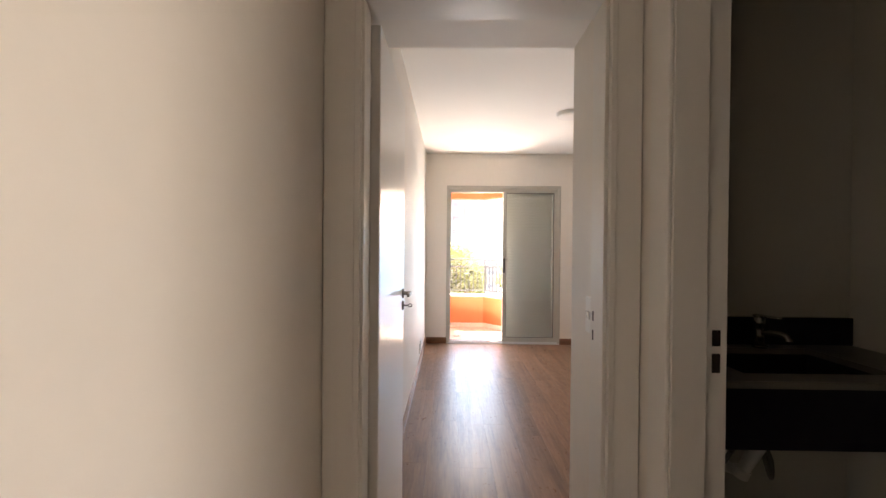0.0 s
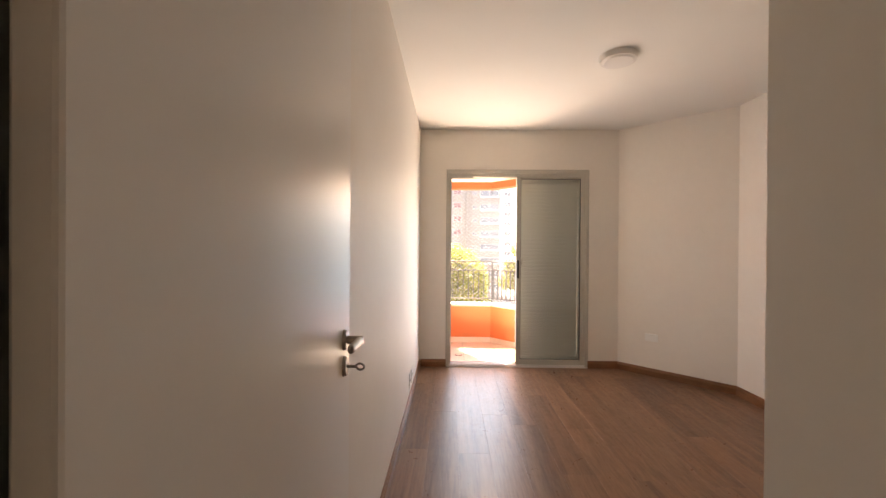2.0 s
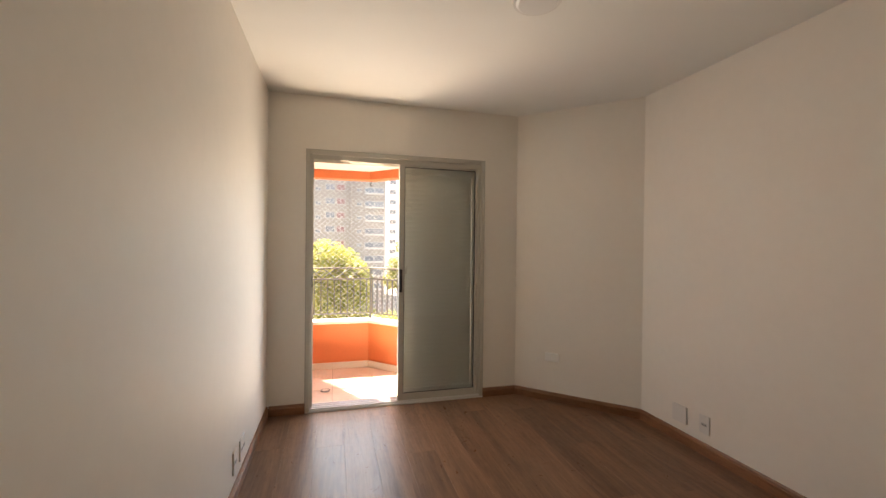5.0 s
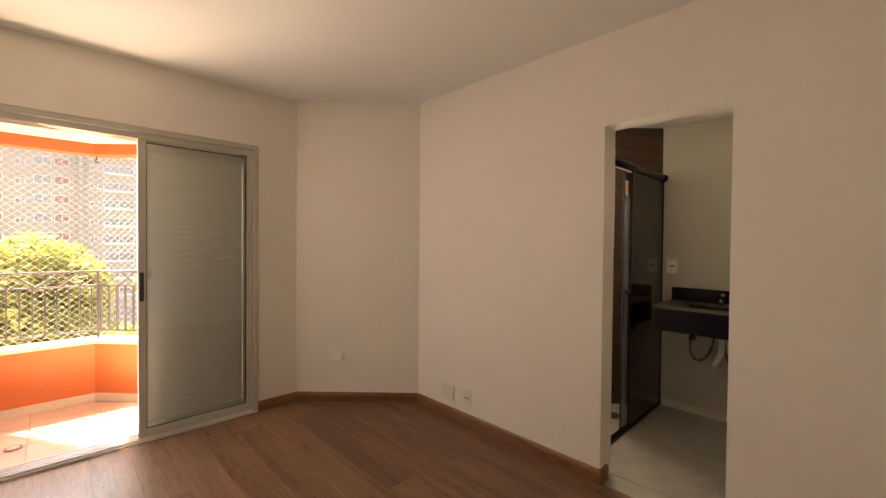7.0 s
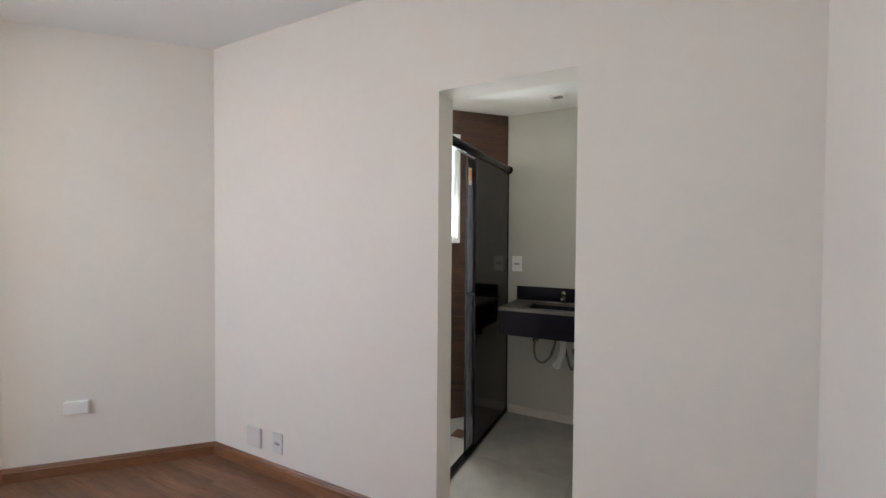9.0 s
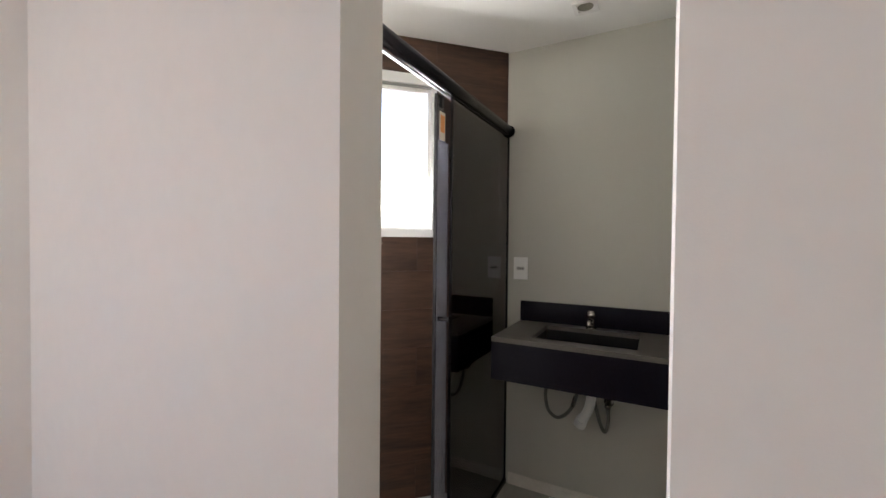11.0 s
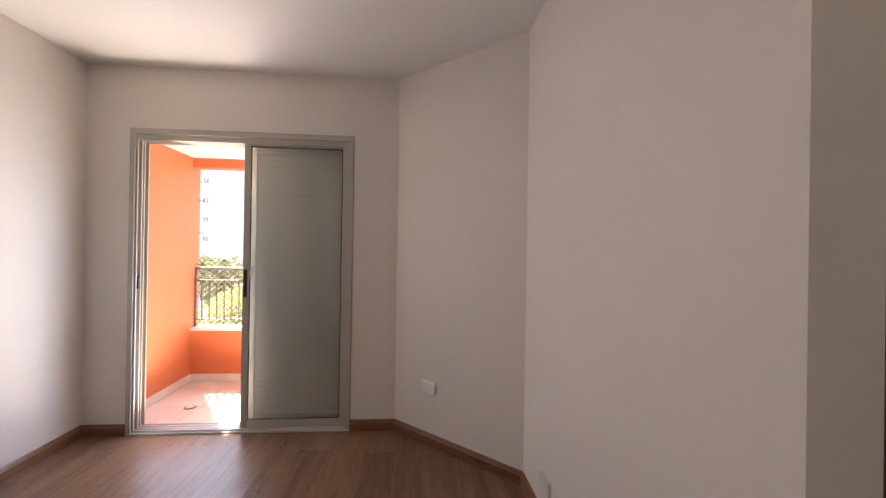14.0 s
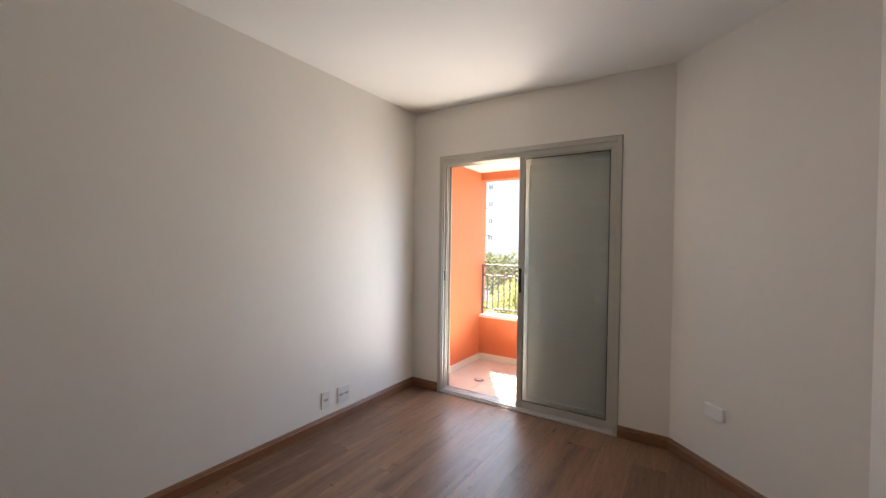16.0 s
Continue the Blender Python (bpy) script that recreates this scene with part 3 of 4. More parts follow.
part("jamb", B(0.868, -5.03, 0, 1.032, -5.012, 2.06, bevel=0.002), CASING, fr2)
part("head", B(0.868, -5.012, 2.045, 1.032, -4.345, 2.08), CASING, fr2)
part("stop", B(0.868, -4.357, 0, 0.955, -4.345, 2.045, bevel=0.002), CASING, fr2)
part("casing", B(0.856, -4.352, 0, 0.868, -4.262, 2.14, bevel=0.004), CASING, fr2)
part("casing", B(0.856, -5.10, 0, 0.868, -5.018, 2.14, bevel=0.004), CASING, fr2)
part("casing", B(0.856, -5.018, 2.05, 0.868, -4.352, 2.14, bevel=0.004), CASING, fr2)
for z0, z1 in ((1.052, 1.092), (0.985, 1.033)):
    part("strike_hole", B(0.974, -4.348, z0, 0.994, -4.344, z1, bevel=0.001), HOLE_DARK, fr2, "near-black block for the shade in a strike hole")


# ---------- electrical plates ----------
def plate(name, m, w, h, label, category, kind_of, PLATE=PLATE, deep=0.0085):
    """A wall plate centred on m, facing its local -y."""
    e = new(name)
    e.matrix_basis = m
    tagged(e, label, category, group="wall plates")
    bm = B(-w / 2, -deep, -h / 2, w / 2, 0.0, h / 2, bevel=0.003)
    box(bm, -w / 2 + 0.004, -0.0005, -h / 2 + 0.004, w / 2 - 0.004, 0.001, h / 2 - 0.004)

    def sub(nm, bmx, mt, par, lab=""):
        ob = new(nm, mesh_of(bmx, mt, nm))
        ob.parent = par
        return tagged(ob, lab)
    body = sub("cover", bm, PLATE, e)
    if kind_of == "switch":
        bm = B(-0.0145, -0.0165, -0.015, 0.0145, -0.0075, 0.015, bevel=0.004)
        bmesh.ops.rotate(bm, verts=bm.verts, matrix=Matrix.Rotation(radians(8), 3, "X"), cent=(0, -0.008, 0))
        sub("rocker", bm, mat("glossy_white_rocker", (0.80, 0.80, 0.78), 0.2), e)
        sub("rocker_frame", B(-0.017, -0.0092, -0.017, 0.017, -0.0075, 0.017), PLATE, e)
    if kind_of in ("outlet", "twin"):
        for x in ((0.0,) if kind_of == "outlet" else (-0.026, 0.026)):
            bm = bmesh.new()
            prism(bm, [(-0.018, -0.009), (0.018, -0.009), (0.023, 0.0), (0.018, 0.009), (-0.018, 0.009), (-0.023, 0.0)], -0.0095, -0.0078)
            bmesh.ops.transform(bm, matrix=pose(x, 0, 0) @ Matrix(((1, 0, 0, 0), (0, 0, 1, 0), (0, 1, 0, 0), (0, 0, 0, 1))), verts=bm.verts)
            s = sub("socket", bm, SOCKET, e)
            bm = bmesh.new()
            for k in (-0.0095, 0.0, 0.0095):
                rod(bm, (x + k, -0.0102, 0.0 if k else -0.003), (x + k, -0.009, 0.0 if k else -0.003), 0.0032, 8)
            sub("pin_hole", bm, SLOT, s, "dark discs for the shade in the pin holes")
    if kind_of == "blank":
        for z in (-h * 0.33, h * 0.33):
            bm = rod(bmesh.new(), (0, -0.0092, z), (0, -0.007, z), 0.0028, 8)
            sub("screw_cap", bm, PLATE, e)
    return e


plate("light_switch", pose(0.845, -3.858, 1.045, 0, 0, -90), 0.076, 0.135, "white plastic light switch on the entry side wall", "light switch", "switch", PLATE_BRIGHT)
plate("blank_plate", pose(2.346, -0.240, 0.385, 0, 0, -45), 0.118, 0.072, "blank white plastic plate low on the slanted wall", "wall plate", "plain", PLATE_BRIGHT, 0.020)
plate("blank_plate", pose(2.844, -1.105, 0.195, 0, 0, -90), 0.115, 0.118, "square blank white plate above the skirting", "wall plate", "plain", PLATE, 0.015)
plate("wall_socket", pose(2.844, -1.297, 0.197, 0, 0, -90), 0.074, 0.118, "white plastic wall socket above the skirting", "wall socket", "outlet")
plate("wall_socket", pose(0.0, -1.045, 0.195, 0, 0, 90), 0.074, 0.118, "white wall socket low on the white wall", "wall socket", "outlet")
plate("wall_socket", pose(0.0, -0.873, 0.190, 0, 0, 90), 0.118, 0.118, "square white twin wall socket low on the wall", "wall socket", "twin")
plate("wall_socket", pose(4.313, -2.246, 1.178, 0, 0, -90), 0.077, 0.118, "white wall socket beside the shower screen", "wall socket", "outlet", PLATE_BRIGHT)

# ---------- lamps ----------
lamp = thing("ceiling_lamp", (1.414, -1.643, H), "round flat white flush ceiling lamp, switched off", "ceiling lamp")
bm = bmesh.new()
rod(bm, (1.414, -1.643, H - 0.034), (1.414, -1.643, H), 0.112, 48, 0.122)
part("rim", bm, PLATE, lamp, smooth=False)
bm = bmesh.new()
bmesh.ops.create_cone(bm, cap_ends=True, segments=48, radius1=0.088, radius2=0.100, depth=0.008, matrix=Matrix.Translation((1.414, -1.643, H - 0.038)))
part("diffuser", bm, DIFF, lamp, "opal diffuser")
bl = thing("balcony_ceiling_lamp", (0.65, 0.66, 2.165), "rectangular white flush lamp on the balcony ceiling", "ceiling lamp")
part("rim", B(0.50, 0.575, 2.140, 0.80, 0.745, 2.165, bevel=0.004), PLATE, bl)
part("diffuser", B(0.515, 0.59, 2.132, 0.785, 0.73, 2.140, bevel=0.003), DIFF, bl, "opal diffuser")
sp = thing("recessed_spotlight", (4.044, -2.598, HB), "small square white recessed spotlight, switched off", "spotlight")
bm = bmesh.new()
for b in ((-0.05, -0.05, 0.05, -0.034), (-0.05, 0.034, 0.05, 0.05), (-0.05, -0.034, -0.034, 0.034), (0.034, -0.034, 0.05, 0.034)):
    box(bm, 4.044 + b[0], -2.598 + b[1], HB - 0.008, 4.044 + b[2], -2.598 + b[3], HB)
part("rim", bm, PLATE, sp)
part("reflector", rod(bmesh.new(), (4.044, -2.598, HB - 0.004), (4.044, -2.598, HB - 0.001), 0.033, 20, 0.026), CHROME, sp)


# ---------- vanity tops ----------
def vanity(name, m, length, depth, z, apron, b0, b1, label):
    """Granite top along local +x, its back on local y=0, front towards -y. b0, b1: basin from and to along x."""
    e = new(name)
    e.matrix_basis = m
    tagged(e, label, "vanity counter")

    def sub(nm, bmx, mt=GRANITE, lab=""):
        ob = new(nm, mesh_of(bmx, mt, nm))
        ob.parent = e
        return tagged(ob, lab)
    f0, f1 = -depth + 0.075, -0.075
    bm = bmesh.new()
    rings = []
    for zz in (z - 0.02, z):
        for x0, y0, x1, y1 in ((0, -depth, length, 0), (b0, f0, b1, f1)):
            rings.append([bm.verts.new(p) for p in ((x0, y0, zz), (x1, y0, zz), (x1, y1, zz), (x0, y1, zz))])
    ol, il, oh, ih = rings
    for a, c in ((ol, il), (oh, ih), (ol, oh), (il, ih)):
        for n in range(4):
            bm.faces.new((a[n], a[(n + 1) % 4], c[(n + 1) % 4], c[n]))
    sub("top", bm, GRANITE_LIT_TOP)
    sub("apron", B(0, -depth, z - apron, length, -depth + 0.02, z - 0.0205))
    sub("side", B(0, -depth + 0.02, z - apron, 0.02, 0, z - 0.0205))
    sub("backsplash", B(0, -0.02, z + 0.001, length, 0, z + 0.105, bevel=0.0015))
    bm = bmesh.new()
    d = 0.12
    for b in ((b0 - 0.015, f0 - 0.015, b0, f1 + 0.015), (b1, f0 - 0.015, b1 + 0.015, f1 + 0.015), (b0, f0 - 0.015, b1, f0), (b0, f1, b1, f1 + 0.015)):
        box(bm, b[0], b[1], z - d, b[2], b[3], z - 0.021)
    box(bm, b0 - 0.015, f0 - 0.015, z - d - 0.015, b1 + 0.015, f1 + 0.015, z - d)
    sub("basin", bm, mat("honed_black_granite", (0.008, 0.007, 0.009), 0.6, spec=0.2, grain=0.2, scale=320), "carved black granite basin")
    sub("waste", rod(bmesh.new(), ((b0 + b1) / 2, (f0 + f1) / 2, z - d), ((b0 + b1) / 2, (f0 + f1) / 2, z - d + 0.004), 0.03, 20), CHROME)
    return e


def tap(name, m, label, lever=False):
    e = new(name)
    e.matrix_basis = m
    tagged(e, label, "tap")

    def sub(nm, bmx, mt=CHROME, lab=""):
        for f in bmx.faces:
            f.smooth = len(f.verts) == 4
        ob = new(nm, mesh_of(bmx, mt, nm))
        ob.parent = e
        return tagged(ob, lab)
    bm = rod(bmesh.new(), (0, 0, 0), (0, 0, 0.008), 0.024, 20)
    rod(bm, (0, 0, 0.008), (0, 0, 0.075), 0.016, 18, 0.014)
    sub("body", bm)
    bm = rod(bmesh.new(), (0, 0, 0.075), (0, 0, 0.112), 0.019, 18, 0.017)
    rod(bm, (0, 0, 0.112), (0, 0, 0.120), 0.017, 18, 0.010)
    if lever:
        box(bm, -0.012, -0.07, 0.112, 0.012, 0.02, 0.122, bevel=0.004)
    sub("knob", bm)
    bm = tube(bmesh.new(), [(0, -0.008, 0.055), (0, -0.05, 0.062), (0, -0.085, 0.058), (0, -0.095, 0.045)], 0.010, 10)
    rod(bm, (0, -0.095, 0.050), (0, -0.096, 0.036), 0.012, 14)
    sub("spout", bm)
    return e


def plumbing(m, z, hoses=True, tag=""):
    """White trap and two braided hoses under a vanity top, against the wall at local y=0."""
    def add(nm, bmx, mt, label, cat):
        ob = new(nm, mesh_of(bmx, mt, nm))
        ob.matrix_basis = m
        return tagged(ob, label, cat)
    bm = tube(bmesh.new(), [(0.03, -0.20, z - 0.136), (0.024, -0.16, z - 0.25), (0.008, -0.11, z - 0.36), (-0.035, -0.09, z - 0.455)], 0.022, 14)
    rod(bm, (-0.028, -0.093, z - 0.435), (-0.038, -0.088, z - 0.465), 0.028, 18)
    tube(bm, [(-0.030, -0.085, z - 0.445), (-0.04, -0.04, z - 0.46), (-0.042, 0.0, z - 0.46)], 0.020, 12)
    add("drain_trap", bm, PVC, "white plastic drain trap under the basin", "drain pipe")
    runs = (([(-0.205, -0.045, z - 0.30), (-0.207, -0.07, z - 0.355), (-0.188, -0.085, z - 0.42), (-0.145, -0.09, z - 0.447), (-0.10, -0.09, z - 0.42), (-0.066, -0.092, z - 0.365), (-0.045, -0.11, z - 0.29), (-0.03, -0.045, z - 0.18), (-0.01, -0.035, z - 0.03)], -0.205, -0.29, (-0.07, -0.092, z - 0.375), (-0.055, -0.10, z - 0.325)),
            ([(0.085, -0.05, z - 0.37), (0.089, -0.075, z - 0.42), (0.078, -0.09, z - 0.468), (0.058, -0.10, z - 0.435), (0.034, -0.10, z - 0.345), (0.02, -0.10, z - 0.26), (0.015, -0.045, z - 0.17), (0.01, -0.035, z - 0.03)], 0.085, -0.355, (0.085, -0.052, z - 0.40), (0.085, -0.05, z - 0.34)))
    for pts, vx, vz, ca, cb in runs:
        h = thing("water_hose", (0, 0, 0), "braided steel water hose with angle valve under the basin", "hose", group="hoses under the basin")
        h.matrix_basis = m

        def sub(nm, bmx, mt):
            ob = new(nm, mesh_of(bmx, mt, nm, True))
            ob.parent = h
        sub("hose", tube(bmesh.new(), pts, 0.0085, 10), HOSE)
        sub("coupling", rod(bmesh.new(), ca, cb, 0.0105, 10), CHROME)
        bm = rod(bmesh.new(), (vx, 0, z + vz), (vx, -0.055, z + vz), 0.011, 12)
        rod(bm, (vx, -0.002, z + vz), (vx, -0.006, z + vz), 0.024, 16)
        rod(bm, (vx, -0.055, z + vz), (vx, -0.075, z + vz), 0.014, 8)
        sub("valve", bm, CHROME)


VM = pose(4.313, -2.252, 0, 0, 0, -90)
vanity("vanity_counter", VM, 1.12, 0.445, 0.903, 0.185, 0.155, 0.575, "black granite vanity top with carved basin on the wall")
tap("basin_tap", pose(4.262, -2.612, 0.903, 0, 0, -90) @ Matrix.Diagonal((1.0, 0.8, 0.72, 1.0)), "small chrome basin tap on the granite top")
plumbing(pose(4.313, -2.61, 0, 0, 0, -90), 0.903)
VH = pose(1.035, -3.79, 0, 0, 0, 0)
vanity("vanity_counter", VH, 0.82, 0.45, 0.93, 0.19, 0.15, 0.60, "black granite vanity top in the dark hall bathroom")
tap("basin_tap", pose(1.475, -3.845, 0.93, 0, 0, 20), "chrome lever tap on the dark granite top", True)
plumbing(pose(1.42, -3.79, 0, 0, 0, 0), 0.93)

# ---------- shower screen ----------
GY = -2.163
sc_ = thing("shower_screen", (3.6, GY, 0), "smoked glass shower screen with black top rail, slid open", "shower screen")
bm = rod(bmesh.new(), (2.982, GY - 0.012, 1.912), (4.298, GY - 0.012, 1.912), 0.026, 20)
for f in bm.faces:
    f.smooth = len(f.verts) == 4
tr = part("top_rail", bm, BLACKMETAL, sc_, "round black aluminium top rail")
bm = rod(bmesh.new(), (4.296, GY - 0.012, 1.912), (4.311, GY - 0.012, 1.912), 0.031, 20)
part("end_cap", bm, BLACKMETAL, tr)
part("carrier", B(2.982, GY + 0.004, 1.883, 4.30, GY + 0.016, 1.888), mat("grey_aluminium_channel", (0.22, 0.22, 0.22), 0.35, 0.2), tr, "pale inner channel of the rail")
part("fixed_pane", B(3.640, GY - 0.008, 0.022, 4.304, GY, 1.885), SMOKE, sc_, "fixed smoked glass pane")
slide = part("sliding_pane", B(3.545, GY + 0.012, 0.022, 4.20, GY + 0.020, 1.872), SMOKE2, sc_, "sliding smoked glass pane")
part("edge_strip", B(3.540, GY + 0.010, 0.022, 3.5455, GY + 0.022, 1.872), BLACKMETAL, slide)
part("edge_strip", B(3.635, GY - 0.010, 0.022, 3.6405, GY + 0.002, 1.885), BLACKMETAL, sc_)
part("wall_profile", B(4.302, GY - 0.012, 0.022, 4.313, GY + 0.004, 1.885), BLACKMETAL, sc_)
part("bottom_rail", B(2.982, GY - 0.016, 0.0, 4.312, GY + 0.026, 0.022, bevel=0.003), BLACKMETAL, sc_, "black aluminium bottom rail")
bm = rod(bmesh.new(), (3.565, GY + 0.011, 1.022), (3.565, GY - 0.030, 1.022), 0.008, 12)
rod(bm, (3.565, GY - 0.030, 1.022), (3.565, GY - 0.038, 1.022), 0.013, 16, 0.011)
part("knob", bm, BLACKMETAL, slide, "small dark metal knob")
part("sticker", B(3.562, GY + 0.0105, 1.705, 3.606, GY + 0.0118, 1.812), STICKW, slide, "cream and orange paper sticker")
part("sticker_print", B(3.568, GY + 0.0092, 1.735, 3.600, GY + 0.0104, 1.800), STICK, slide, "orange print")
part("film", B(3.548, GY + 0.0111, 0.03, 3.634, GY + 0.0118, 1.70), FILM, slide, "hazy protective film")
part("hanger", B(3.574, GY + 0.006, 1.83, 3.586, GY + 0.026, 1.872), BLACKMETAL, slide)

# ---------- bathroom window ----------
wn2 = thing("window_bathroom", (*along((WS0 + WS1) / 2), WZ0), "white aluminium awning window with bright frosted glass", "window", kind="structure")


def sbar(s0, s1, z0, z1, o0, o1):
    return prism(bmesh.new(), [along(s0, o0), along(s0, o1), along(s1, o1), along(s1, o0)], z0, z1)


WHITEAL = mat("white_window_aluminium", (0.78, 0.775, 0.75), 0.35, blotch=0.01)
for s0, s1, z0, z1 in ((WS0, WS0 + 0.022, WZ0, WZ1), (WS1 - 0.022, WS1, WZ0, WZ1), (WS0 + 0.022, WS1 - 0.022, WZ0, WZ0 + 0.042), (WS0 + 0.022, WS1 - 0.022, WZ1 - 0.05, WZ1)):
    part("window_frame", sbar(s0, s1, z0, z1, -0.012, 0.06), WHITEAL, wn2)
GS0, GS1, GZ0, GZ1 = WS0 + 0.022, WS1 - 0.022, WZ0 + 0.042, WZ1 - 0.05
for s0, s1, z0, z1 in ((GS0, GS0 + 0.018, GZ0, GZ1), (GS1 - 0.018, GS1, GZ0, GZ1), (GS0 + 0.018, GS1 - 0.018, GZ0, GZ0 + 0.016), (GS0 + 0.018, GS1 - 0.018, GZ1 - 0.030, GZ1)):
    part("sash", sbar(s0, s1, z0, z1, 0.01, 0.04), WHITEAL, wn2)
# Grey strip drawn in place of the groove over the sash.
part("groove", sbar(GS0 + 0.002, GS1 - 0.002, GZ1 - 0.012, GZ1 - 0.002, -0.004, 0.009), mat("grey_groove_line", (0.30, 0.30, 0.28), 0.6), wn2, "grey strip for the groove over the sash")
wp = part("pane", sbar(GS0 + 0.018, GS1 - 0.018, GZ0 + 0.016, GZ1 - 0.030, 0.022, 0.027), FROST, wn2, "frosted glass pane")
wp.visible_shadow = False
bm = bmesh.new()
lx, ly = along(0.703, -0.012)
rod(bm, (lx, ly, 1.395), (lx, ly, 1.478), 0.0055, 8)
rod(bm, (lx - 0.02, ly + 0.02, 1.394), (lx + 0.02, ly - 0.02, 1.394), 0.007, 8)
part("latch", bm, CHROME, wn2, "steel window latch")

# ---------- shower drain ----------
SHZ = 0.0035
sd = thing("shower_drain", (3.79, -2.0, SHZ), "small brown square drain grate in the shower floor", "shower drain")
sd_mat = mat("drain_brown", (0.13, 0.065, 0.04), 0.45, 0.3, grain=0.2)
part("drain_frame", B(3.733, -2.045, SHZ, 3.847, -1.955, SHZ + 0.004, bevel=0.001), sd_mat, sd)
for k in range(6):
    part("grate_bar", B(3.744 + 0.017 * k, -2.036, SHZ + 0.004, 3.752 + 0.017 * k, -1.964, SHZ + 0.007), sd_mat, sd)

# ---------- balcony railing, net, drain ----------
rail = thing("balcony_railing", (0.1, BY + 0.06, 0.505), "dark iron balcony railing with crossed top band", "railing")


def bpath(s, off):
    """Plan place s metres along the balcony's front line, off metres outwards."""
    ln = 0.798 + off * 0.4142
    if s <= ln:
        return Vector((BX + s, BY + off, 0))
    d = s - ln
    return Vector((0.878 + off * 0.4142 + d * K, BY + off - d * K, 0))


RO, RL = 0.06, 2.24
for z, r in ((1.085, 0.009), (0.962, 0.008), (0.575, 0.008)):
    bm = bmesh.new()
    c = 0.798 + RO * 0.4142
    for a, b in ((0.0, c), (c, RL)):
        pa, pb = bpath(a, RO), bpath(b, RO)
        rod(bm, (*pa.xy, z), (*pb.xy, z), r, 8)
    part("rail", bm, IRON, rail)
bar = mesh_of(B(-0.005, -0.010, 0.575, 0.005, 0.010, 0.962), IRON, "bar")
s = 0.07
while s < RL:
    p = bpath(s, RO)
    piece("bar", bar, rail, pose(p.x, p.y, 0, 0, 0, 0 if s < 0.82 else -45))
    s += 0.071
post = mesh_of(B(-0.009, -0.009, 0.503, 0.009, 0.009, 1.092, bevel=0.002), IRON, "post")
for s in (0.012, 0.823, 1.55, 2.235):
    p = bpath(s, RO)
    piece("post", post, rail, pose(p.x, p.y, 0))
cross = bmesh.new()
rod(cross, (-0.071, 0, 0.965), (0.071, 0, 1.082), 0.005, 6)
rod(cross, (-0.071, 0.006, 1.082), (0.071, 0.006, 0.965), 0.005, 6)
cross = mesh_of(cross, IRON, "cross")
s = 0.085
while s < RL - 0.05:
    p = bpath(s, RO)
    piece("cross", cross, rail, pose(p.x, p.y, 0, 0, 0, 0 if s < 0.82 else -45))
    s += 0.142
# safety net: two families of thin cords over the whole opening
bm = bmesh.new()
NO, NZ0, NZ1, NL = 0.115, 0.505, 2.075, 2.36
hgt = NZ1 - NZ0


def cord(bm, a, b, r):
    rod(bm, a, b, r, 3)


slope, step = 0.85, 0.062
cn = 0.798 + NO * 0.4142
k = -hgt / slope
while k < NL:
    for sign in (1, -1):
        pts = []
        for s in (max(k, 0.0), cn, min(k + hgt / slope, NL)):
            if max(k, 0) <= s <= min(k + hgt / slope, NL):
                h = (s - k) * slope
                pts.append((s, h if sign > 0 else hgt - h))
        for (sa, ha), (sb, hb) in zip(pts, pts[1:]):
            if sb - sa > 0.005:
                pa, pb = bpath(sa, NO), bpath(sb, NO)
                cord(bm, (pa.x, pa.y, NZ0 + ha), (pb.x, pb.y, NZ0 + hb), 0.00125)
    k += step
net = tagged(part("safety_net", bm, CORD), "white nylon safety net over the balcony opening", "safety net", kind="stuff")


def net_hook(p, d):
    """A small hook at p, its shank reaching along d."""
    e = thing("net_hook", p, "small dark steel hook that holds the safety net", "hook", group="net hooks")
    p, d = Vector(p), Vector(d)
    w = Vector((0, 1, 0)).cross(d)
    bm = rod(bmesh.new(), p, p + d * 0.03, 0.004, 8)
    tube(bm, [p + d * 0.03, p + d * 0.045 + w * 0.012, p + d * 0.06, p + d * 0.049 - w * 0.012], 0.004, 8)
    part("shank", bm, BLACKMETAL, e)


net_hook((0.90, BY + 0.06, 2.075), (0, 0, -1))
for z in (0.80, 1.12, 1.44, 1.76):
    net_hook((BX, BY + 0.10, z), (1, 0, 0))
dr = thing("floor_drain", (0.432, 0.523, -0.016), "round metal floor drain in the balcony tiles", "floor drain")
bm = rod(bmesh.new(), (0.432, 0.523, -0.018), (0.432, 0.523, -0.012), 0.045, 24)
part("ring", bm, mat("dull_grey_metal", (0.25, 0.24, 0.23), 0.45, 0.7), dr)
part("grate", rod(bmesh.new(), (0.432, 0.523, -0.0125), (0.432, 0.523, -0.010), 0.030, 20), STONE, dr)

# ---------- outside ----------
GZ = -10.0
bm = bmesh.new()
bmesh.ops.create_grid(bm, x_segments=8, y_segments=8, size=1500, matrix=Matrix.Translation((0, 0, GZ)))
setting("ground", bm, mat("dusty_street_ground", (0.20, 0.19, 0.17), 0.9, blotch=0.2, grain=0.2, scale=0.5), "grey street ground far below the balcony", "ground")
FACADE = mat("beige_facade_render", (0.31, 0.285, 0.26), 0.85, blotch=0.06, grain=0.05, scale=3)
FACADE2 = mat("pale_facade_render", (0.72, 0.73, 0.74), 0.85, blotch=0.03, grain=0.04, scale=3)
WFRAME = mat("white_window_frames", (0.50, 0.49, 0.47), 0.5)
WPANE = mat("dark_window_panes", (0.20, 0.22, 0.25), 0.15, blotch=0.2)
MAROON = mat("maroon_shutters", (0.27, 0.15, 0.15), 0.6)


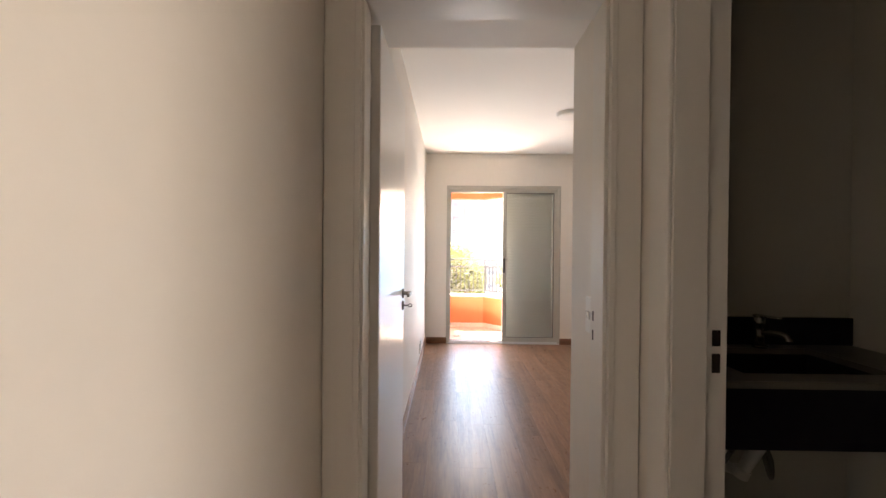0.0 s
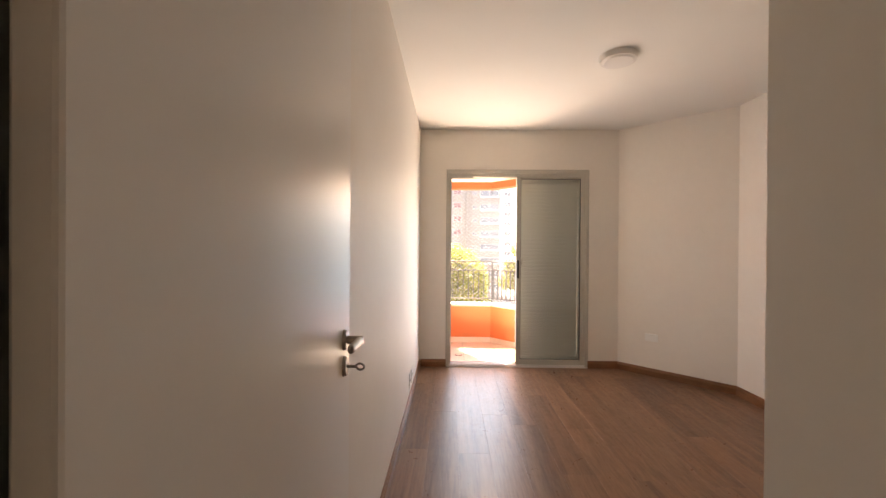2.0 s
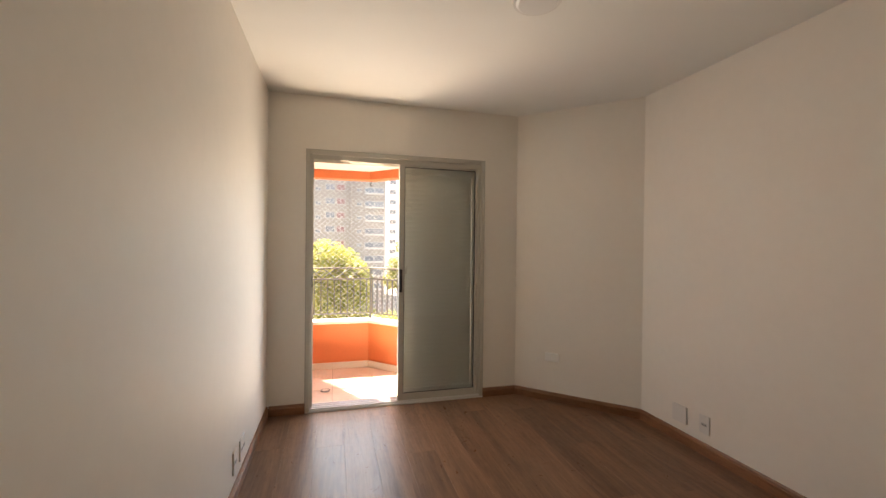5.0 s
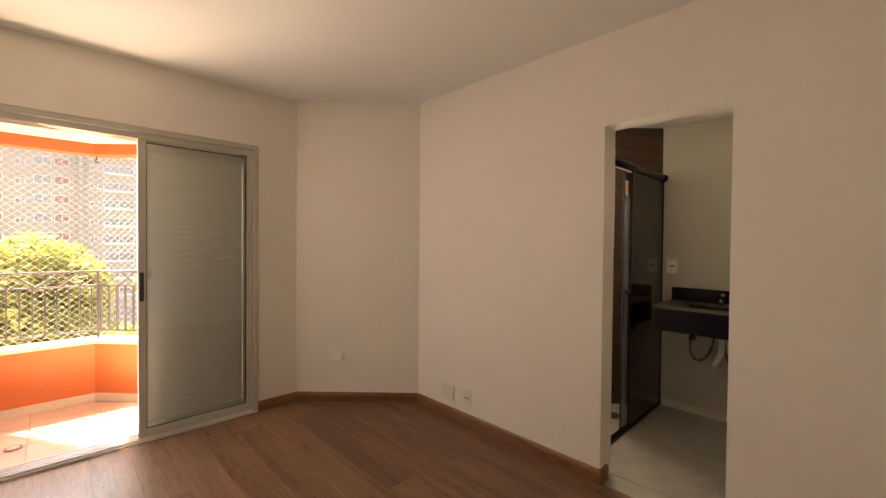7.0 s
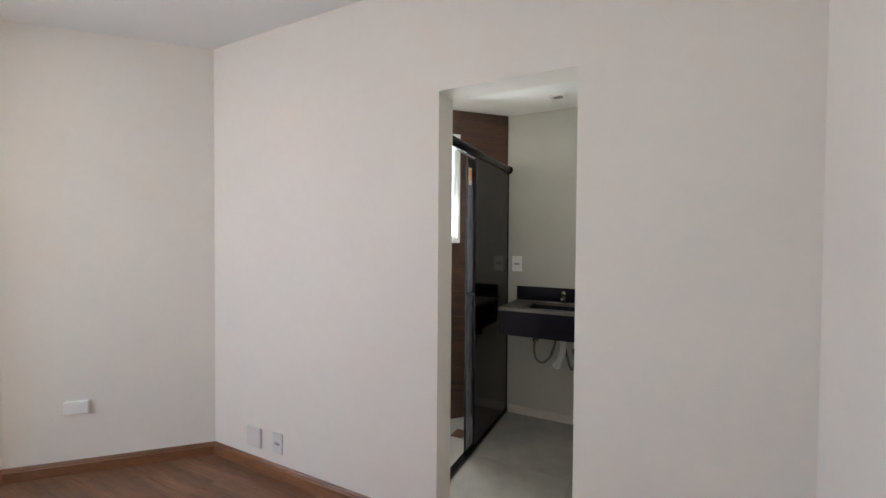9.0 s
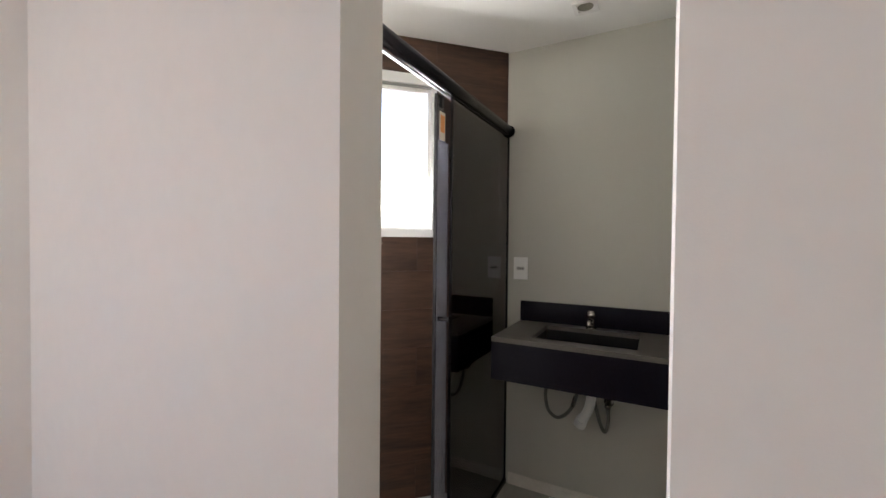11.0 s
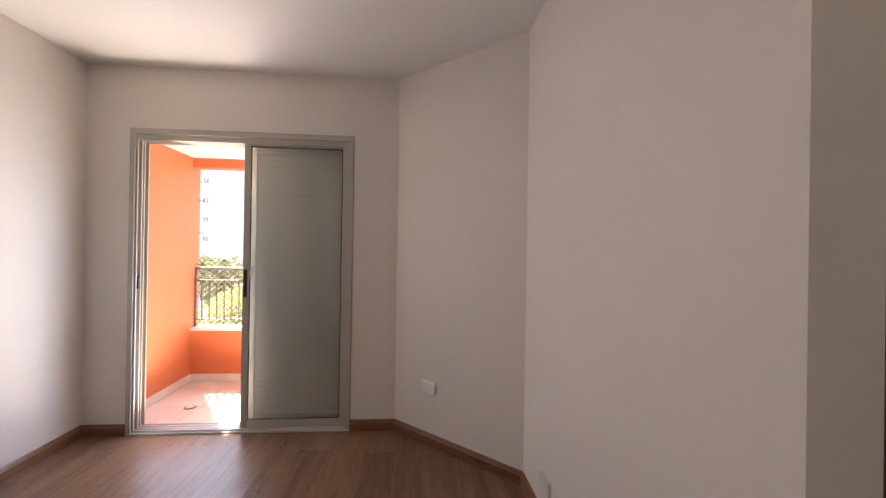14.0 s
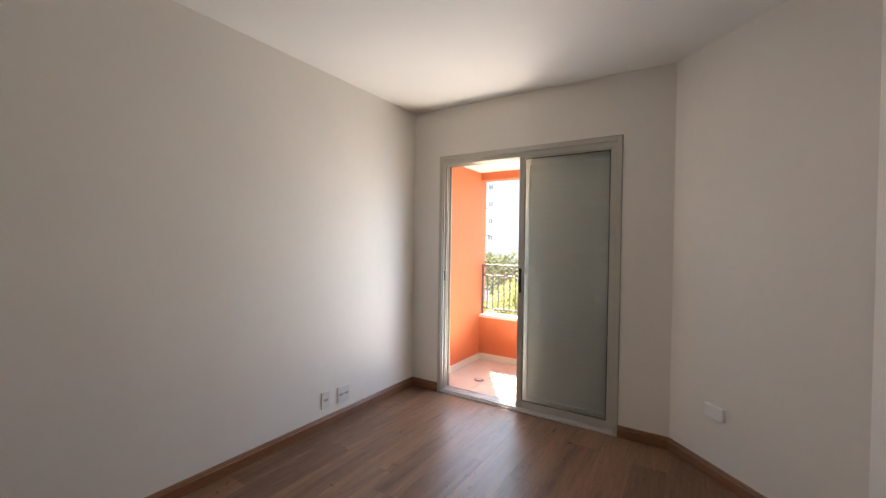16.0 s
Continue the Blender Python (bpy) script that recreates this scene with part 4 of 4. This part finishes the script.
def house(name, x0, x1, y, z1, depth, material, label, cols, rows, z0, storey=2.8):
    h = thing(name, ((x0 + x1) / 2, y, GZ), label, "building")
    part("wall", B(x0, y, GZ, x1, y + depth, z1), material, h)
    part("roof", B(x0 - 0.3, y - 0.3, z1, x1 + 0.3, y + depth + 0.3, z1 + 0.8), material, h)
    meshes = {}
    for cx, w, ht, dz, kind in cols:
        key = (w, ht, kind)
        if key not in meshes:
            bm = bmesh.new()
            for b in ((-w / 2, -ht / 2, -w / 2 + 0.09, ht / 2), (w / 2 - 0.09, -ht / 2, w / 2, ht / 2), (-w / 2 + 0.09, -ht / 2, w / 2 - 0.09, -ht / 2 + 0.09),
                      (-w / 2 + 0.09, ht / 2 - 0.09, w / 2 - 0.09, ht / 2), (-0.04, -ht / 2 + 0.09, 0.04, ht / 2 - 0.09)):
                box(bm, b[0], -0.12, b[1], b[2], 0.0, b[3])
            if kind == "wide":
                box(bm, -w / 2, -0.2, -ht / 2 - 0.30, w / 2, 0.0, -ht / 2 - 0.002)
            meshes[key] = (mesh_of(bm, WFRAME, "window"), mesh_of(B(-w / 2 + 0.09, -0.05, -ht / 2 + 0.09, w / 2 - 0.09, -0.004, ht / 2 - 0.09), MAROON if kind == "maroon" else WPANE, "pane"))
        for r in range(rows):
            m = pose(cx, y, z0 + dz + r * storey)
            wob = piece("window", meshes[key][0], h, m)
            p = new("pane", meshes[key][1])
            p.parent = wob
    return h


house("apartment_building", -14.0, 10.6, 80.0, 27.0, 12, FACADE, "beige apartment block with rows of windows and shutters",
      [(-0.36, 1.9, 1.25, 0, "win"), (1.69, 1.7, 1.25, 0, "maroon"), (-2.65, 1.1, 0.8, -0.5, "win"), (5.34, 1.0, 0.8, -0.4, "win"), (8.4, 3.9, 1.2, -0.3, "wide"),
       (-5.2, 1.7, 1.25, 0, "maroon"), (-7.3, 1.9, 1.25, 0, "win"), (-10.5, 1.1, 0.8, -0.5, "win")], 9, -6.7)
bm = bmesh.new()
box(bm, 3.6, 79.4, GZ, 4.0, 80.0, 27.0)
tagged(part("facade_pier", bm, FACADE), "beige vertical pier on the apartment block", "pier", kind="structure")
house("tower_block", 12.2, 22.0, 110.0, 48.0, 14, FACADE2, "pale tall tower block", [(13.6, 1.4, 1.2, 0, "win"), (16.4, 1.8, 1.2, 0, "win"), (19.5, 1.4, 1.2, 0, "win")], 14, -6.0)
house("tower_block", -36.0, -21.5, 58.0, 48.0, 14, FACADE2, "pale bluish-white tower block with small windows", [(-27.2, 0.9, 0.9, 0, "win"), (-30.5, 1.6, 1.2, 0, "win"), (-33.5, 1.6, 1.2, 0, "win")], 14, -6.0)
BARK = mat("grey_brown_bark", (0.10, 0.075, 0.055), 0.9, grain=0.3, scale=9, bump=0.5, bump_scale=12)


def leaf_mat(name, c):
    m = mat(name, c, 0.5, grain=0.0)
    nt = m.node_tree
    b = nt.nodes["Principled BSDF"]
    g = nt.nodes.new("ShaderNodeNewGeometry")
    r = nt.nodes.new("ShaderNodeValToRGB")
    r.color_ramp.elements[0].color = (c[0] * 0.55, c[1] * 0.6, c[2] * 0.6, 1)
    r.color_ramp.elements[1].color = (c[0] * 1.5, c[1] * 1.3, c[2] * 1.2, 1)
    nt.links.new(g.outputs["Random Per Island"], r.inputs[0])
    nt.links.new(r.outputs[0], b.inputs["Base Color"])
    return translucent(m, 0.6)


LEAF = leaf_mat("yellow_green_leaves", (0.29, 0.33, 0.085))
rng = random.Random(7)


def tree(loc, top, spread, leaves, size, label):
    """Tapered trunk with limbs and a crown of many leaves in uneven lobes."""
    e = thing("tree", loc, label, "tree", group="street trees")
    x, y, g = loc
    ht = top - g
    bm = bmesh.new()
    fork = g + ht * 0.45
    rod(bm, (x, y, g), (x + 0.1, y, fork), 0.24, 10, 0.16)
    lobes = []
    for i in range(11):
        a = i * 2.4 + rng.random()
        rr = spread * (0.25 + 0.5 * rng.random())
        zc = g + ht * (0.62 + 0.26 * rng.random())
        p = Vector((x + rr * math.cos(a), y + rr * math.sin(a), zc))
        lobes.append((p, spread * (0.32 + 0.16 * rng.random())))
        rod(bm, (x + 0.1, y, fork - 0.3 * rng.random()), p, 0.09, 6, 0.025)
    lobes.append((Vector((x, y, top - spread * 0.42)), spread * 0.42))
    part("trunk", bm, BARK, e)
    verts, faces = [], []
    for i in range(leaves):
        c, r = lobes[i % len(lobes)]
        d = Vector((rng.gauss(0, 1), rng.gauss(0, 1), rng.gauss(0, 1))).normalized()
        p = c + d * r * (0.55 + 0.5 * rng.random() ** 0.7)
        u = Vector((rng.gauss(0, 1), rng.gauss(0, 1), rng.gauss(0, 0.6))).normalized()
        v = u.cross(d + Vector((0.01, 0.3, 0.2))).normalized()
        s = size * (0.6 + 0.8 * rng.random())
        n = len(verts)
        verts += [p - u * s, p + v * s * 0.45 + d * s * 0.15, p + u * s, p - v * s * 0.45 + d * s * 0.15]
        faces.append((n, n + 1, n + 2, n + 3))
    me = bpy.data.meshes.new("crown")
    me.from_pydata([tuple(v) for v in verts], [], faces)
    me.materials.append(LEAF)
    ob = new("crown", me)
    ob.parent = e
    ob.matrix_parent_inverse = e.matrix_basis.inverted()
    return e


tree((0.1, 16.2, GZ), 1.55, 3.0, 18000, 0.13, "leafy yellow-green street tree in full sun")
tree((-5.0, 17.5, GZ), 0.2, 3.2, 9000, 0.13, "leafy street tree with a thin crown")
tree((7.2, 36.0, GZ), 2.0, 2.0, 5000, 0.17, "green tree before the far tower")
tree((-11.0, 30.0, GZ), 0.9, 4.0, 6000, 0.2, "broad green tree along the street")
tree((3.4, 24.0, GZ), -3.2, 2.6, 6000, 0.15, "low green street tree")
tree((12.5, 44.0, GZ), 1.0, 3.6, 5000, 0.2, "green tree along the street")

# ---------- floor planks, tiles ----------
PW = 0.1925
plank_mesh = {}


def chamfered(w, l, t):
    bm = bmesh.new()
    c = 0.0005
    lo = [bm.verts.new((sx * w / 2, sy * l / 2, -t)) for sx, sy in ((-1, -1), (1, -1), (1, 1), (-1, 1))]
    mid = [bm.verts.new((sx * w / 2, sy * l / 2, -c)) for sx, sy in ((-1, -1), (1, -1), (1, 1), (-1, 1))]
    top = [bm.verts.new((sx * (w / 2 - c), sy * (l / 2 - c), 0)) for sx, sy in ((-1, -1), (1, -1), (1, 1), (-1, 1))]
    for a, b in ((lo, mid), (mid, top)):
        for i in range(4):
            bm.faces.new((a[i], a[(i + 1) % 4], b[(i + 1) % 4], b[i]))
    bm.faces.new(top)
    return bm


def plank_row(x0, x1, ya, yb, off):
    y = ya - off
    while y < yb - 0.01:
        a, b = max(y, ya), min(y + 1.21, yb)
        if b - a > 0.02:
            key = (round(x1 - x0, 3), round(b - a, 3))
            if key not in plank_mesh:
                plank_mesh[key] = mesh_of(chamfered(x1 - x0 - 0.0003, b - a - 0.0003, 0.0055), FLOORWOOD, "plank")
            piece("plank", plank_mesh[key], floor, pose((x0 + x1) / 2, (a + b) / 2, 0.0))
        y += 1.21


i, x = 0, 0.0
while x < 2.844:
    x1 = min(x + PW, 2.844)
    yb = min(0.0, 2.11 - x) if x > 2.0 else 0.0
    plank_row(x, x1, -6.6 if x < 0.77 else -3.72, yb, (0.37 * i * 1.7) % 1.21)
    x, i = x1, i + 1
# balcony tiles
TS = 0.40
tm = mesh_of(chamfered(TS - 0.004, TS - 0.004, 0.006), TILE, "tile")
for ix in range(5):
    for iy in range(3):
        x0, y0 = BX + 0.014 + ix * TS, 0.15 + iy * TS
        w, d = TS, min(TS, BY - 0.014 - y0)
        xr = 1.90 - y0 + 0.15
        if x0 > xr - 0.02 or d < 0.05:
            continue
        if x0 + TS <= xr - d and d == TS:
            piece("tile", tm, floor_balcony, pose(x0 + TS / 2, y0 + TS / 2, -0.02))
        else:
            pts = [(x0, y0), (min(x0 + TS, xr), y0)]
            if x0 + TS < xr:
                pts.append((x0 + TS, min(y0 + d, y0 + xr - x0 - TS)))
            pts += [(max(x0, min(x0 + TS, xr - d)), y0 + min(d, xr - x0)), (x0, y0 + min(d, xr - x0))]
            keep = []
            for p in pts:
                if not keep or (Vector(p) - Vector(keep[-1])).length > 0.005:
                    keep.append(p)
            if (Vector(keep[0]) - Vector(keep[-1])).length < 0.005:
                keep.pop()
            cx, cy = sum(p[0] for p in keep) / len(keep), sum(p[1] for p in keep) / len(keep)
            keep = [(cx + (p[0] - cx) * 0.992, cy + (p[1] - cy) * 0.992) for p in keep]
            part("tile", prism(bmesh.new(), keep, -0.026, -0.02), TILE, floor_balcony)
# wood-look tiles on the slanted shower wall
wall_sh = bpy.data.objects["wall_shower"]
TH = 0.1945


def wood_tile(s0, s1, z0, z1):
    c = along((s0 + s1) / 2)
    bm = B(-(s1 - s0) / 2 + 0.0003, 0, z0 + 0.0003, (s1 - s0) / 2 - 0.0003, 0.008, z1 - 0.0003, bevel=0.0004)
    ob = new("tile", mesh_of(bm, WOODTILE, "tile"))
    ob.parent = wall_sh
    ob.matrix_basis = pose(c[0], c[1], 0, 0, 0, 135)


for r in range(12):
    z0, z1 = r * TH, (r + 1) * TH
    cuts = [0.006, 0.5 + 0.36 * (r % 3), 1.88]
    for s0, s1 in zip(cuts, cuts[1:]):
        spans = [(s0, s1, z0, z1)]
        if z1 > WZ0 and z0 < WZ1:
            spans = []
            if s0 < WS0:
                spans.append((s0, min(s1, WS0), z0, z1))
            if s1 > WS1:
                spans.append((max(s0, WS1), s1, z0, z1))
            ma, mb = max(s0, WS0), min(s1, WS1)
            if mb > ma:
                if z0 < WZ0:
                    spans.append((ma, mb, z0, WZ0))
                if z1 > WZ1:
                    spans.append((ma, mb, WZ1, z1))
        for q4 in spans:
            if q4[1] - q4[0] > 0.02 and q4[3] - q4[2] > 0.02:
                wood_tile(*q4)
# bathroom floor tiles
MT = 0.60
for ix in range(3):
    for iy in range(3):
        x0, y0 = 2.984 + ix * MT, -3.378 + iy * MT
        x1, y1 = min(x0 + MT, 4.31), min(y0 + MT, -2.19)
        if x1 - x0 > 0.02 and y1 - y0 > 0.02:
            piece("tile", mesh_of(chamfered(x1 - x0 - 0.002, y1 - y0 - 0.002, 0.004), MARBLE, "tile"), floor_bath, pose((x0 + x1) / 2, (y0 + y1) / 2, 0.004))
